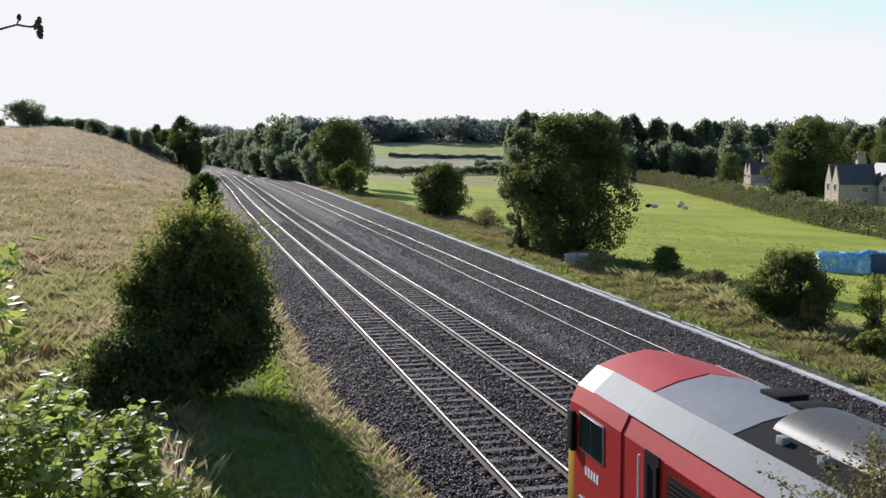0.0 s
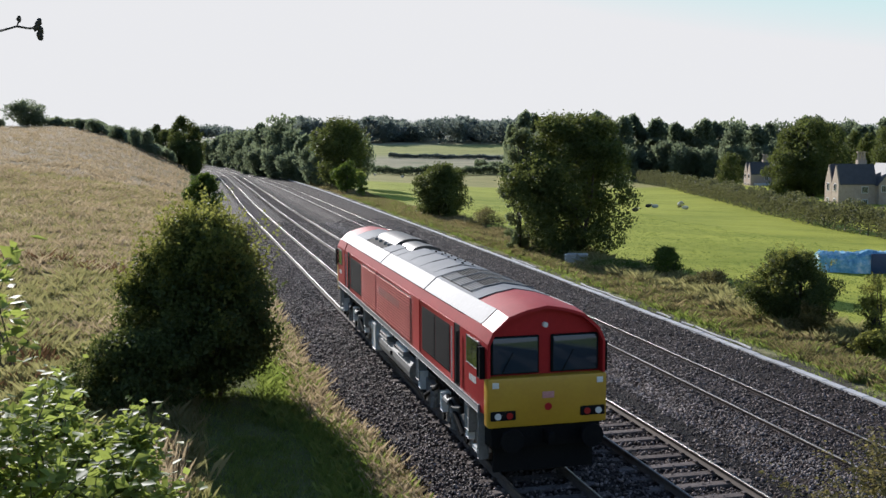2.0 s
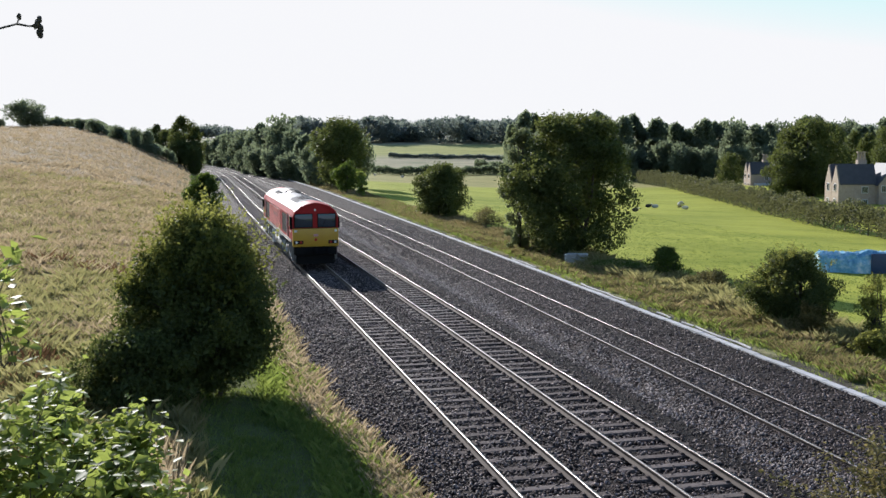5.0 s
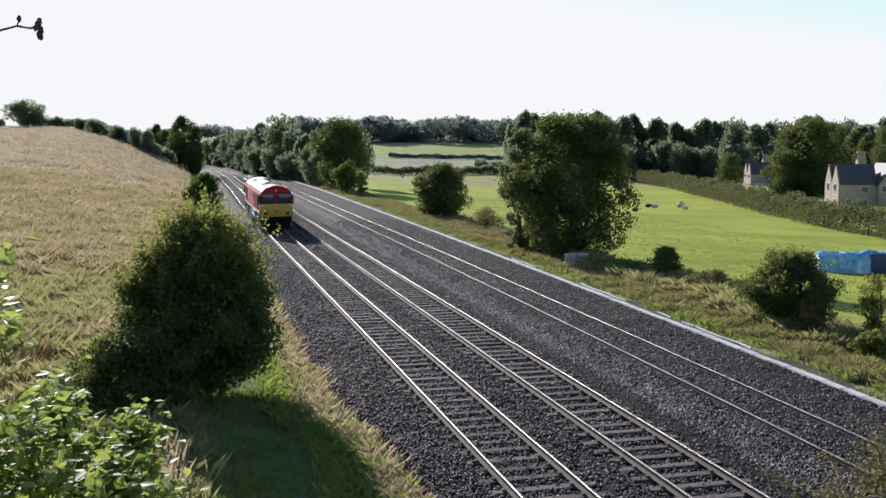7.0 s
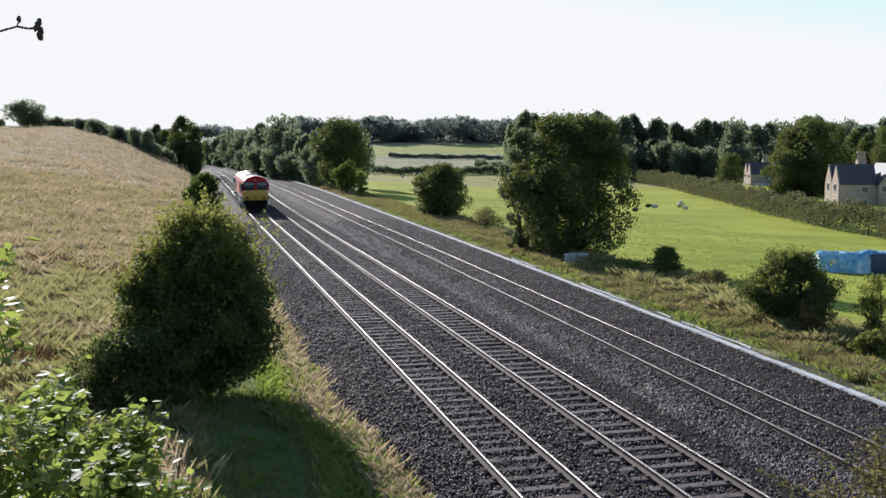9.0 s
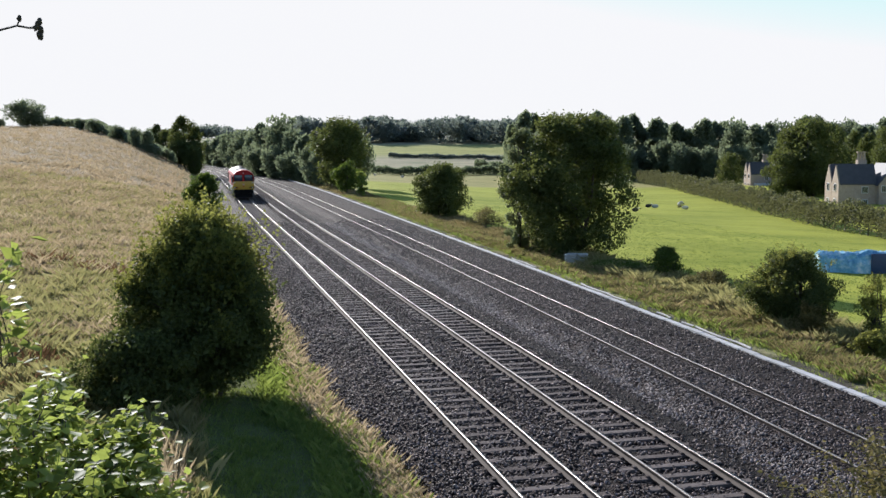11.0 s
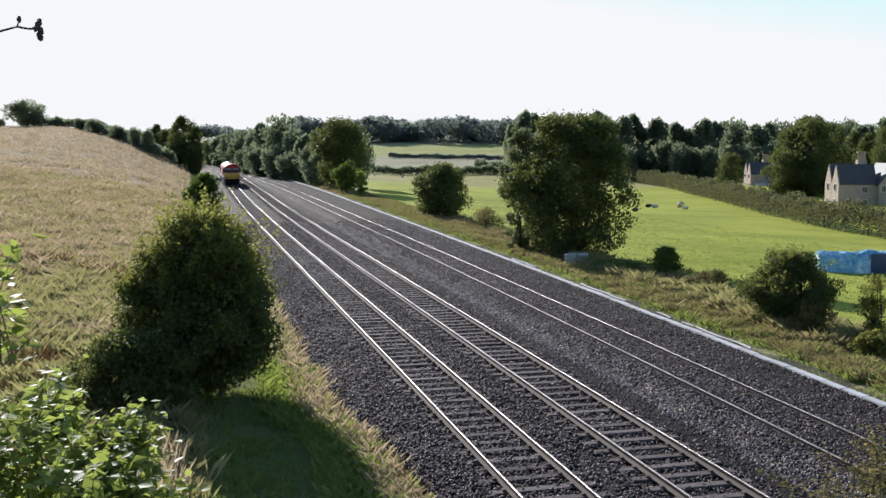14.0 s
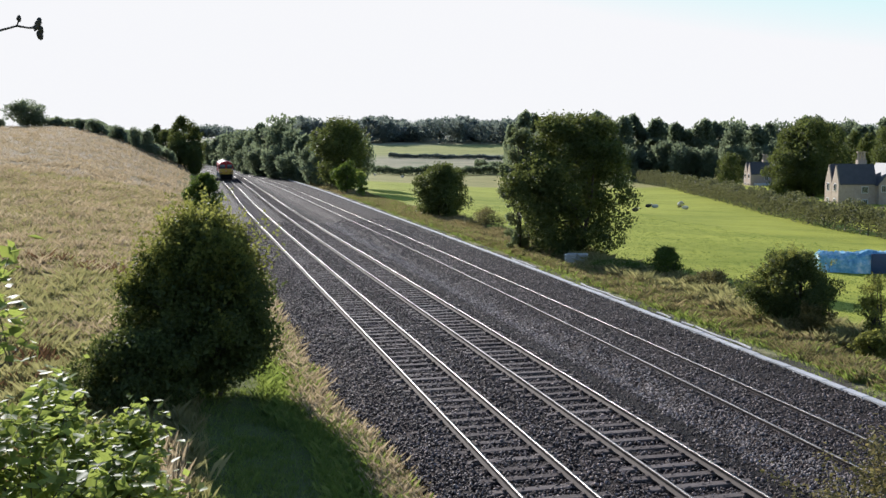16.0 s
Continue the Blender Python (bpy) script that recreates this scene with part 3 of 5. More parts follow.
# near bush beside the track
at, h, w = stand(356, 30.5, 384, 312)
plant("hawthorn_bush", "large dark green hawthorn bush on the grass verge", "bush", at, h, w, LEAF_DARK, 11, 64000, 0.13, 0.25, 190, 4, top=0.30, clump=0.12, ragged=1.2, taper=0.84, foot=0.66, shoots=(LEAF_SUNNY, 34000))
at, h, w = stand(236, 28.0, 584, 250)
plant("low_bush", "low dark bush at the foot of a hawthorn", "bush", at, h, w, LEAF_DARK, 12, 24000, 0.12, 0.05, 90, 3, top=0.4, foot=0.8, clump=0.13)
# trees along the far side
at, h, w = stand(1006, 71, 203, 222)
plant("field_tree", "tall broad dark green tree beside the railway", "tree", at, h, w, LEAF_DARK, 13, 60000, 0.20, 0.1, 240, 2, top=0.42, clump=0.10, ragged=1.5, taper=0.68, foot=0.72)
at, h, w = stand(917, 73, 226, 62)
plant("willow_bush", "grey green willow bush beside a tall tree", "bush", at, h, w, LEAF_WILLOW, 27, 16000, 0.16, 0.1, 80, 3, top=0.4, foot=0.8, clump=0.14, ragged=1.4, taper=0.7)
at, h, w = stand(781, 107, 288, 100)
plant("hawthorn_bush", "round dark hawthorn bush on the trackside bank", "bush", at, h, w, LEAF_DARK, 14, 26000, 0.20, 0.02, 120, 2, top=0.40, foot=0.75, clump=0.14, ragged=1.4)
at, h, w = stand(1405, 43, 448, 172)
plant("shrub", "dark green shrub with bare stems by the fence", "bush", at, h, w, LEAF_DARK, 15, 30000, 0.11, 0.2, 90, 5, top=0.45, foot=0.7, clump=0.13, ragged=1.5, shoots=(LEAF_SUNNY, 4500))
at, h, w = stand(1180, 60, 438, 78)
plant("shrub", "small green shrub in the long grass", "bush", at, h, w, LEAF_MID, 16, 8000, 0.11, 0.02, 55, 3, top=0.4, foot=0.9, ragged=1.5, clump=0.14)
at, h, w = stand(1555, 40, 490, 70)
plant("shrub", "leafy shrub at the field edge", "bush", at, h, w, LEAF_SUNNY, 17, 3000, 0.10, 0.1, 40, 4, ragged=1.8)
at, h, w = stand(364, 112, 302, 66)
plant("hawthorn_bush", "grey green bush on the edge of the straw field", "bush", at, h, w, LEAF_MID, 18, 12000, 0.20, 0.02, 80, 3, top=0.4, foot=0.85, clump=0.14, ragged=1.4)
at, h, w = stand(605, 172, 207, 112)
plant("oak_tree", "tall dark oak beside the railway", "tree", at, h, w, LEAF_DARK, 19, 16000, 0.42, 0.8, 110, 1, top=0.55, taper=0.7)
at, h, w = stand(615, 155, 283, 52)
plant("young_tree", "small green tree in front of an oak", "tree", at, h, w, LEAF_MID, 20, 5000, 0.28, 0.4, 50, 1)
at, h, w = stand(641, 150, 302, 26)
plant("sapling", "slender light green sapling", "tree", at, h, w, LEAF_BRIGHT, 21, 2000, 0.24, 0.2, 26, 1)
for px, d, py, wpx, mt, sd, lab in [(1100, 63, 462, 120, LEAF_MID, 22, "low green nettle patch in the long grass"), (1262, 54, 480, 100, BRAMBLE, 23, "brown weedy bramble patch on the bank"), (1440, 41, 535, 70, BRAMBLE, 24, "dead brown stems under a shrub"), (1552, 37, 590, 70, LEAF_SUNNY, 25, "sunlit green nettle patch at the field edge"), (860, 96, 365, 70, BRAMBLE, 26, "tawny bramble patch on the bank")]:
    at, h, w = stand(px, d, py, wpx)
    plant("weed_patch", lab, "weeds", at, max(h, 0.5), w, mt, sd, 4200, 0.10, 0.02, 50, 6, top=0.35, foot=0.85, ragged=1.6, clump=0.13)
# far trees, made from a few forms
FORMS = []
for i, (fw, tp, ta) in enumerate([(0.80, 0.5, 0.7), (0.62, 0.45, 0.75), (1.0, 0.45, 0.68), (0.45, 0.4, 0.8)]):
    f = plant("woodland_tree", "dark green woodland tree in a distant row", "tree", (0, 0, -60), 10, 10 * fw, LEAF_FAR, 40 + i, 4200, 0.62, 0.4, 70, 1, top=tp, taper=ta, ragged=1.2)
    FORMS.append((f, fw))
for i, (fw, tp, ta) in enumerate([(0.95, 0.45, 0.72), (0.72, 0.5, 0.75)]):
    f = plant("woodland_tree", "dark green garden tree", "tree", (0, 0, -60), 10, 10 * fw, LEAF_DARK, 50 + i, 11000, 0.36, 0.2, 120, 1, top=tp, taper=ta, ragged=1.3, clump=0.13)
    FORMS.append((f, fw))
far_rng = random.Random(5)


def far_tree(px, dist, py, wpx, form=None, label="", mat_name=None):
    at, h, w = stand(px, dist, py, wpx, 0.3)
    k = far_rng.randrange(4) if form is None else form
    ob, fw = FORMS[k]
    c = copy_thing(ob, Matrix.Translation(at) @ Matrix.Rotation(far_rng.uniform(0, 6.28), 4, "Z"))
    c.scale = (w / (10 * fw), w / (10 * fw), h / 10)
    return tagged(c, label)


LEFT_LABEL = "dark tree in the row beside the railway curve"
for px, d, py, wpx, k in [(330, 230, 204, 54, 5), (302, 236, 226, 40, 4), (284, 242, 218, 30, 5), (350, 232, 222, 34, 5), (318, 226, 246, 50, 4), (346, 224, 256, 36, 4)]:
    far_tree(px, d, py, wpx, k, "dark tree at the corner of the straw field")
for px, d, py, wpx, k in [(500, 225, 206, 56, 0), (528, 215, 225, 46, 2), (470, 240, 218, 40, 1), (455, 255, 226, 36, 2), (435, 275, 228, 40, 0), (415, 300, 235, 40, 2), (395, 325, 238, 36, 1), (375, 350, 240, 34, 2), (360, 380, 244, 30, 0),
                          (515, 205, 262, 44, 2), (490, 215, 258, 40, 2), (462, 235, 255, 40, 2), (540, 200, 240, 36, 1), (440, 250, 262, 36, 2), (552, 190, 258, 34, 2), (575, 185, 250, 40, 0), (640, 185, 240, 40, 2)]:
    far_tree(px, d, py + far_rng.uniform(-5, 5), wpx * far_rng.uniform(1.1, 1.5), k, LEFT_LABEL)
px = 905
while px < 1570:
    d = 318 + far_rng.uniform(-15, 25)
    top = 222 + far_rng.uniform(-13, 12) - (12 if px < 1120 else 0)
    far_tree(px, d, top, far_rng.uniform(36, 58), far_rng.choice([0, 1, 1, 3]), "tall tree in the dark shelter belt behind the pasture")
    far_tree(px + 8, d - 14, 262 + far_rng.uniform(-14, 14), far_rng.uniform(40, 60), 2, "lower tree in the dark shelter belt")
    px += far_rng.uniform(15, 24)
for px, d, py, wpx, k in [(1398, 214, 226, 92, 4), (1430, 210, 212, 116, 4), (1466, 216, 224, 74, 4), (1385, 208, 268, 80, 4), (1435, 206, 280, 90, 4), (1288, 222, 272, 50, 4), (1530, 235, 240, 50, 5), (1562, 228, 226, 60, 4), (1505, 245, 235, 44, 5)]:
    far_tree(px, d, py, wpx, k, "broad dark tree beside the stone houses")
far_tree(58, 258, 174, 78, 2, "round tree on the crest of the straw hill")
far_tree(10, 262, 207, 26, 2, "small tree on the crest of the straw hill")
for px in (112, 150, 176, 214, 246, 268):
    far_tree(px, 262 - (px - 92) * 0.25, 201 + (px - 92) ** 1.5 * 0.0112 + far_rng.uniform(-3, 3), far_rng.uniform(22, 34), 2, "scrubby tree in the hedge along the hill crest")
for ob, _ in FORMS:
    for o in (*ob.children, ob):
        bpy.data.objects.remove(o)


def hedge(label, line, width, height, mat, seed, leaves, size, name="hedge"):
    """A hedge along a line of ground points."""
    rng = np.random.default_rng(seed)
    L = np.array(line)
    seg = np.linalg.norm(np.diff(L, axis=0), axis=1)
    s = rng.uniform(0, seg.sum(), leaves)
    cum = np.concatenate([[0], np.cumsum(seg)])
    X, Y = np.interp(s, cum, L[:, 0]), np.interp(s, cum, L[:, 1])
    hh = height * (0.84 + 0.09 * np.sin(s * 0.9) + 0.10 * np.sin(s * 0.31 + 1) + 0.03 * np.sin(s * 2.3))
    a = rng.uniform(0, np.pi, leaves)
    rad = rng.uniform(0.35, 1.03, leaves) ** 0.5
    d = np.gradient(L, axis=0).mean(0)
    nrm = np.array([-d[1], d[0]]) / np.hypot(*d)
    off = np.sign(np.cos(a)) * np.abs(np.cos(a)) ** 0.45 * width / 2 * rad
    X, Y = X + nrm[0] * off, Y + nrm[1] * off
    Z = land(X, Y) + np.sin(a) ** 0.5 * hh * rad
    V, F = leaf_quads(rng, np.stack([X, Y, Z], -1), size)
    h = tagged(new(name), label, "hedge")
    part_mesh("crown", mesh_arrays("crown", V, F, mat), h)
    for q in np.linspace(0, cum[-1], max(4, int(cum[-1] / 6))):
        x, y = np.interp(q, cum, L[:, 0]), np.interp(q, cum, L[:, 1])
        z = float(land(x, y))
        part("trunk", rod((x, y, z - 0.1), (x, y, z + 0.7 * height), 0.08, 0.03, 5), BARK, h)
    return h


hedge("clipped green field hedge in front of the houses", [spot(1640, 100).xy, spot(1568, 114).xy, spot(1450, 132).xy, spot(1350, 160).xy, spot(1250, 204).xy, spot(1184, 248).xy, spot(1110, 292).xy], 2.6, 4.0, LEAF_HEDGE, 61, 80000, 0.28)
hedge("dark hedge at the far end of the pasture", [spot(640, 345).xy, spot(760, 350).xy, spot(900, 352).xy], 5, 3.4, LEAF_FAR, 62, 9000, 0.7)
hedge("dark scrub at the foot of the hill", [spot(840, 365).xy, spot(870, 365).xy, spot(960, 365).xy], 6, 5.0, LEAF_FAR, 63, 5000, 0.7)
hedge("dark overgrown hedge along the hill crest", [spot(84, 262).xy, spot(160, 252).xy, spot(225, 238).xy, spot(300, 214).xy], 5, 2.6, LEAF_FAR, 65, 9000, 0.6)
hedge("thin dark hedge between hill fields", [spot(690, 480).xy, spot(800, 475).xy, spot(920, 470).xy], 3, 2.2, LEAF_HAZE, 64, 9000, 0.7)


def far_wood(label, px0, px1, dist, top, seed, n, depth=60):
    """Woodland on a far hill: a belt of many small crowns."""
    rng = np.random.default_rng(seed)
    Vs, Fs, k = [], [], 0
    for _ in range(n):
        px, d = rng.uniform(px0, px1), dist + rng.uniform(-depth, depth)
        at = spot(px, d)
        h = tall(top + 5 * math.sin(px * 0.045) + rng.uniform(-4, 8), d, at.z)
        if h < 3:
            h = 3.0
        w = rng.uniform(12, 20)
        C, P = crown_points(rng, h, w, min(0.3, h * 0.1), 22, 420, clump=0.2)
        V, F = leaf_quads(rng, P + np.array(at), 2.0)
        Vs.append(V)
        Fs.append(F + k)
        k += len(V)
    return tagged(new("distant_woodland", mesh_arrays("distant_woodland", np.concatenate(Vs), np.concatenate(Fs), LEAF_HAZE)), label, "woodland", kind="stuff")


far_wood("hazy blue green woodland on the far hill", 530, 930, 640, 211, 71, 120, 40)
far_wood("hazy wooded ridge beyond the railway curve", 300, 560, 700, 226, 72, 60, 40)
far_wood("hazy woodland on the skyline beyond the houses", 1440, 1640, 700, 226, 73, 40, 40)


# ---- grasses ----
def blades(rng, P, h, w, lean=0.5):
    """A tuft of bent blades at each place."""
    k = 5
    n = len(P) * k
    base = np.repeat(P, k, 0) + np.concatenate([rng.normal(0, 0.10, (n, 2)), np.zeros((n, 1))], 1)
    hh = np.repeat(h, k)[:, None] * rng.uniform(0.5, 1.15, (n, 1))
    a = rng.uniform(0, 2 * np.pi, n)
    side = np.stack([np.cos(a), np.sin(a), 0 * a], -1) * w
    tip = np.concatenate([rng.normal(0, lean, (n, 2)), np.ones((n, 1))], 1) * hh
    V = np.stack([base - side - [0, 0, 0.04], base + side - [0, 0, 0.04], base + tip * [0.4, 0.4, 0.6] + side * 0.8, base + tip], 1)
    return V.reshape(-1, 3), np.arange(4 * n).reshape(-1, 4)


def grass(name, label, mat, seed, n, where, height, w):
    rng = np.random.default_rng(seed)
    X, Y, H = where(rng, n)
    P = np.stack([X, Y, land(X, Y)], -1)
    V, F = blades(rng, P, H * height, w)
    return tagged(new(name, mesh_arrays(name, V, F, mat)), label, "grass", kind="stuff")


def strip(e0, e1, y0, y1, power=1.6, left=True):
    def f(rng, n):
        y = y0 + (y1 - y0) * rng.uniform(0, 1, n) ** power
        e = rng.uniform(e0, e1, n) if left else kerb(y) + rng.uniform(e0, e1, n)
        clump = 0.6 + 0.4 * np.sin(e * 1.7 + 2 * np.sin(y * 0.9)) * np.sin(y * 1.3)
        return centre(y)[0] + e, y, np.clip(clump, 0.25, 1) * rng.uniform(0.7, 1.2, n)
    return f


def edge_strip(e0, e1, y0, y1, power):
    def f(rng, n):
        y = y0 + (y1 - y0) * rng.uniform(0, 1, n) ** power
        e = verge_edge(y) + rng.uniform(e0, e1, n) + 0.2 * np.sin(y * 0.8)
        return centre(y)[0] + e, y, rng.uniform(0.5, 1.2, n)
    return f


grass("verge_grass", "short green grass on the shaded verge", GREEN_GRASS, 81, 26000, strip(-12, -3.0, 14, 48, 1.2), 0.15, 0.008)
grass("verge_straw", "pale dry grass along the ballast edge", STRAW, 82, 6500, edge_strip(-0.7, 0.35, 14, 75, 1.4), 0.34, 0.003)
grass("verge_mixed", "green grass on the verge", GREEN_GRASS, 80, 7000, edge_strip(-1.8, 0.1, 14, 75, 1.4), 0.30, 0.005)
grass("meadow_straw", "tall dry straw coloured meadow grass", STRAW, 83, 46000, strip(-40, -7, 36, 125, 1.5), 0.45, 0.009)
grass("meadow_green", "mixed green weeds in the meadow", STRAW_GREEN, 84, 38000, strip(-34, -7.0, 22, 130, 2.0), 0.5, 0.008)
grass("meadow_weeds", "docks and nettles in the near meadow", STRAW_GREEN, 90, 12000, strip(-26, -7.0, 21, 58, 1.3), 0.6, 0.009)
def clusters(e0, e1, y0, y1, count, spread):
    """Places gathered in clumps over the left-hand meadow."""
    def f(rng, n):
        cy = y0 + (y1 - y0) * rng.uniform(0, 1, count) ** 1.3
        ce = rng.uniform(e0, e1, count)
        big = rng.uniform(0.5, 1.15, count)
        i = rng.integers(0, count, n)
        y = cy[i] + rng.normal(0, spread, n) * big[i]
        return centre(cy[i])[0] + ce[i] + rng.normal(0, spread, n) * big[i], y, big[i] * rng.uniform(0.5, 1.1, n)
    return f


grass("nettle_clumps", "green weed clumps in the near meadow", STRAW_GREEN, 97, 5000, clusters(-27, -8, 22, 55, 80, 0.6), 0.6, 0.006)
grass("dock_clumps", "rusty brown dock stalks in the near meadow", DOCK, 98, 900, clusters(-27, -8, 22, 60, 60, 0.6), 0.7, 0.006)
grass("tussocks", "tan tussocks of long dead grass in the meadow", STRAW, 99, 12000, clusters(-44, -8, 38, 150, 260, 0.9), 0.55, 0.005)
grass("meadow_far", "dry straw on the upper hill meadow", STRAW, 89, 30000, strip(-78, -7, 105, 265, 1.1), 0.5, 0.022)
grass("bank_straw", "tall tawny grass on the trackside bank", BANK_GRASS, 85, 60000, strip(2.2, 7.5, 22, 230, 1.7, False), 0.42, 0.0045)
grass("bank_tawny", "dry seeded grass on the trackside bank", BANK_GRASS, 86, 9000, strip(2.0, 5.0, 24, 150, 1.5, False), 0.42, 0.006)
grass("bank_green", "rank green grass and weeds on the trackside bank", GREEN_GRASS, 88, 24000, strip(1.9, 8.0, 22, 150, 1.6, False), 0.40, 0.006)
grass("rank_weeds", "tall tawny and green weeds along the top of the bank", STRAW_GREEN, 94, 12000, strip(5.0, 8.6, 34, 74, 1.1, False), 0.72, 0.0045)
grass("rank_straw", "tall seeded dead grass along the top of the bank", BANK_GRASS, 95, 9000, strip(4.6, 8.2, 34, 110, 1.3, False), 0.62, 0.0035)
grass("trackside_weeds", "scattered weeds in the dirt beside the trough", GREEN_GRASS, 96, 1100, strip(0.6, 2.2, 24, 110, 1.5, False), 0.22, 0.006)
grass("pasture_grass", "short bright pasture grass", GREEN_GRASS, 87, 16000, strip(6.5, 40, 35, 130, 1.5, False), 0.10, 0.02)


def loose_stones(label, seed, n, e0, e1, mat, keep):
    rng = np.random.default_rng(seed)
    y = 12 + 85 * rng.uniform(0, 1, n) ** 1.5
    e = rng.uniform(e0, e1, n)
    rails = np.stack([-0.7525 + 0 * y, 0.7525 + 0 * y, 2.525 + 0 * y, 4.03 + 0 * y, third(y) - 0.7525, third(y) + 0.7525], -1)
    ok = (np.min(np.abs(e[:, None] - rails), 1) > 0.10) & (e < kerb(y) + 0.7) & (e > verge_edge(y) + 0.1) & (rng.uniform(0, 1, n) < keep(e + rng.normal(0, 0.15, n)))
    y, e = y[ok], e[ok]
    n = len(y)
    t3, k = third(y), kerb(y)
    z = bed(e, k, t3) + 0.006 + np.where(e < 4.6, rng.uniform(0, 1, n) ** 3 * 0.05, 0)
    z = z - np.where(np.abs(e - k) < 0.16, 0.2, 0)
    P = along(e, y) + np.stack([0 * z, 0 * z, z], -1)
    base = np.array([(1, 0, 0), (-1, 0, 0), (0, 1, 0), (0, -1, 0), (0, 0, 1), (0, 0, -1)], float)
    F0 = np.array([(0, 2, 4), (2, 1, 4), (1, 3, 4), (3, 0, 4), (2, 0, 5), (1, 2, 5), (3, 1, 5), (0, 3, 5)])
    r = rng.uniform(0.022, 0.054, (n, 1, 1)) * rng.uniform(0.6, 1.3, (n, 6, 1))
    q = np.linalg.qr(rng.normal(size=(n, 3, 3)))[0]
    V = P[:, None] + np.einsum("kj,nji->nki", base, q) * r
    F = (F0[None] + 6 * np.arange(n)[:, None, None]).reshape(-1, 3)
    return tagged(new("loose_ballast", mesh_arrays("loose_ballast", V.reshape(-1, 3), F, mat)), label, "stones", kind="stuff")


loose_stones("loose angular grey ballast stones", 91, 120000, -1.6, 11.8, STONE, lambda e: np.interp(e, [4.4, 4.8, 5.3, 5.7, 8.9, 9.6], [1, 0.2, 0.2, 1, 1, 0.55]))
loose_stones("loose grey ballast stones on the shoulder", 92, 26000, -3.4, -1.1, STONE, lambda e: np.interp(e, [-1.7, -1.1], [1, 0.2]))
loose_stones("paler loose ballast stones between the tracks", 93, 21000, 5.5, 6.9, PALE_STONE, lambda e: np.interp(e, [5.5, 5.8, 6.3, 6.8], [0, 0.9, 0.8, 0]))


# ---- locomotive ----
def roof_outline(inset=0.0):
    return [(-1.32 + inset, 3.05), (-1.20 + inset, 3.30), (-0.86 + inset, 3.60 - inset), (-0.45, 3.735 - inset), (0, 3.815 - inset),
            (0.45, 3.735 - inset), (0.86 - inset, 3.60 - inset), (1.20 - inset, 3.30), (1.32 - inset, 3.05)]


LENGTH = 21.3


def make_loco():
    loco = tagged(new("locomotive"), "red and yellow diesel locomotive with grey roof on rails", "locomotive")
    # main shell between the cabs
    shell = [(-1.32, 1.62), *roof_outline(), (1.32, 1.62)]
    body = part("body", prism([(x * 0.985, z - (0.02 if z > 3 else 0)) for x, z in shell], 2.0, LENGTH - 2.0), RED, loco, "red painted body shell")
    # side skins, so that seams and recesses are real gaps
    for sx in (-1, 1):
        for y0, y1 in ((2.62, 6.10), (6.20, 12.28), (12.38, 17.85)):
            part("side_panel", box(sx * 1.30, sx * 1.325, y0, y1, 1.62, 3.04, 0.006), RED, body)
        part("sill", box(sx * 1.27, sx * 1.345, 0.55, LENGTH - 0.55, 1.48, 1.63, 0.012), SOLEBAR, loco, "grey sill along the body")
        # dark intake panels
        for y0, y1, n in ((2.98, 5.88, 2), (15.25, 17.70, 1)):
            step_ = (y1 - y0) / n
            for i in range(n):
                g = part("intake_grille", box(sx * 1.318, sx * 1.332, y0 + i * step_ + 0.03, y0 + (i + 1) * step_ - 0.03, 1.80, 2.92), BLACK, loco, "black intake grille")
                for j in range(16):
                    part("louvre", box(sx * 1.33, sx * 1.345, y0 + i * step_ + 0.05, y0 + (i + 1) * step_ - 0.05, 1.84 + j * 0.066, 1.865 + j * 0.066), BLACK, g)
        # ribbed red panels; dark backing and pale ribs paint in shade and sun
        for y0, y1 in ((7.25, 12.26), (12.42, 15.10)):
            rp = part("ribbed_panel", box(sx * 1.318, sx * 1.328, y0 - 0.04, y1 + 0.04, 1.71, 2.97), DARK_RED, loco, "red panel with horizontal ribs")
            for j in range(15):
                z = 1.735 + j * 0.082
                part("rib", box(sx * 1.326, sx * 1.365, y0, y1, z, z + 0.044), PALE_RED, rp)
        # lettering of the operator as plain blocks, in a sunk white band
        bm = bmesh.new()
        for j in range(9):
            y = 11.75 - j * 0.36
            add_box(bm, sx * 1.360, sx * 1.370, y - 0.22, y, 2.42, 2.62)
        part("lettering", bm, FADED, body, "faded pale lettering blocks")
        # cab doors in dark recesses, with handrails
        for yd in (2.33, LENGTH - 3.15):
            part("door", box(sx * 1.285, sx * 1.321, yd - 0.18, yd + 0.26, 1.66, 3.04), BLACK, loco, "dark recessed cab door")
            for dy in (-0.24, 0.32):
                part("handrail", rod((sx * 1.37, yd + dy, 1.75), (sx * 1.37, yd + dy, 2.95), 0.018), WHITE if dy > 0 else BLACK, loco)
    # roof: pale cantrail strips, grey panels with joints
    for sx in (-1, 1):
        for y0, y1 in ((0.80, 6.10), (6.20, 12.28), (12.38, LENGTH - 0.80)):
            part("cantrail", prism([(sx * 1.205, 3.312), (sx * 0.868, 3.612), (sx * 0.845, 3.585), (sx * 1.18, 3.285)], y0, y1), CANTRAIL, body, "pale grey sloping cantrail panel")
    top = [(-0.862, 3.612), (-0.45, 3.742), (0, 3.822), (0.45, 3.742), (0.862, 3.612)]
    low = [(x, z - 0.02) for x, z in top[::-1]]
    for y0, y1 in ((2.3, 6.10), (6.20, 11.40), (16.95, LENGTH - 2.2)):
        part("roof_panel", prism(top + low, y0, y1), ROOF_GREY, body, "matt grey roof panel")
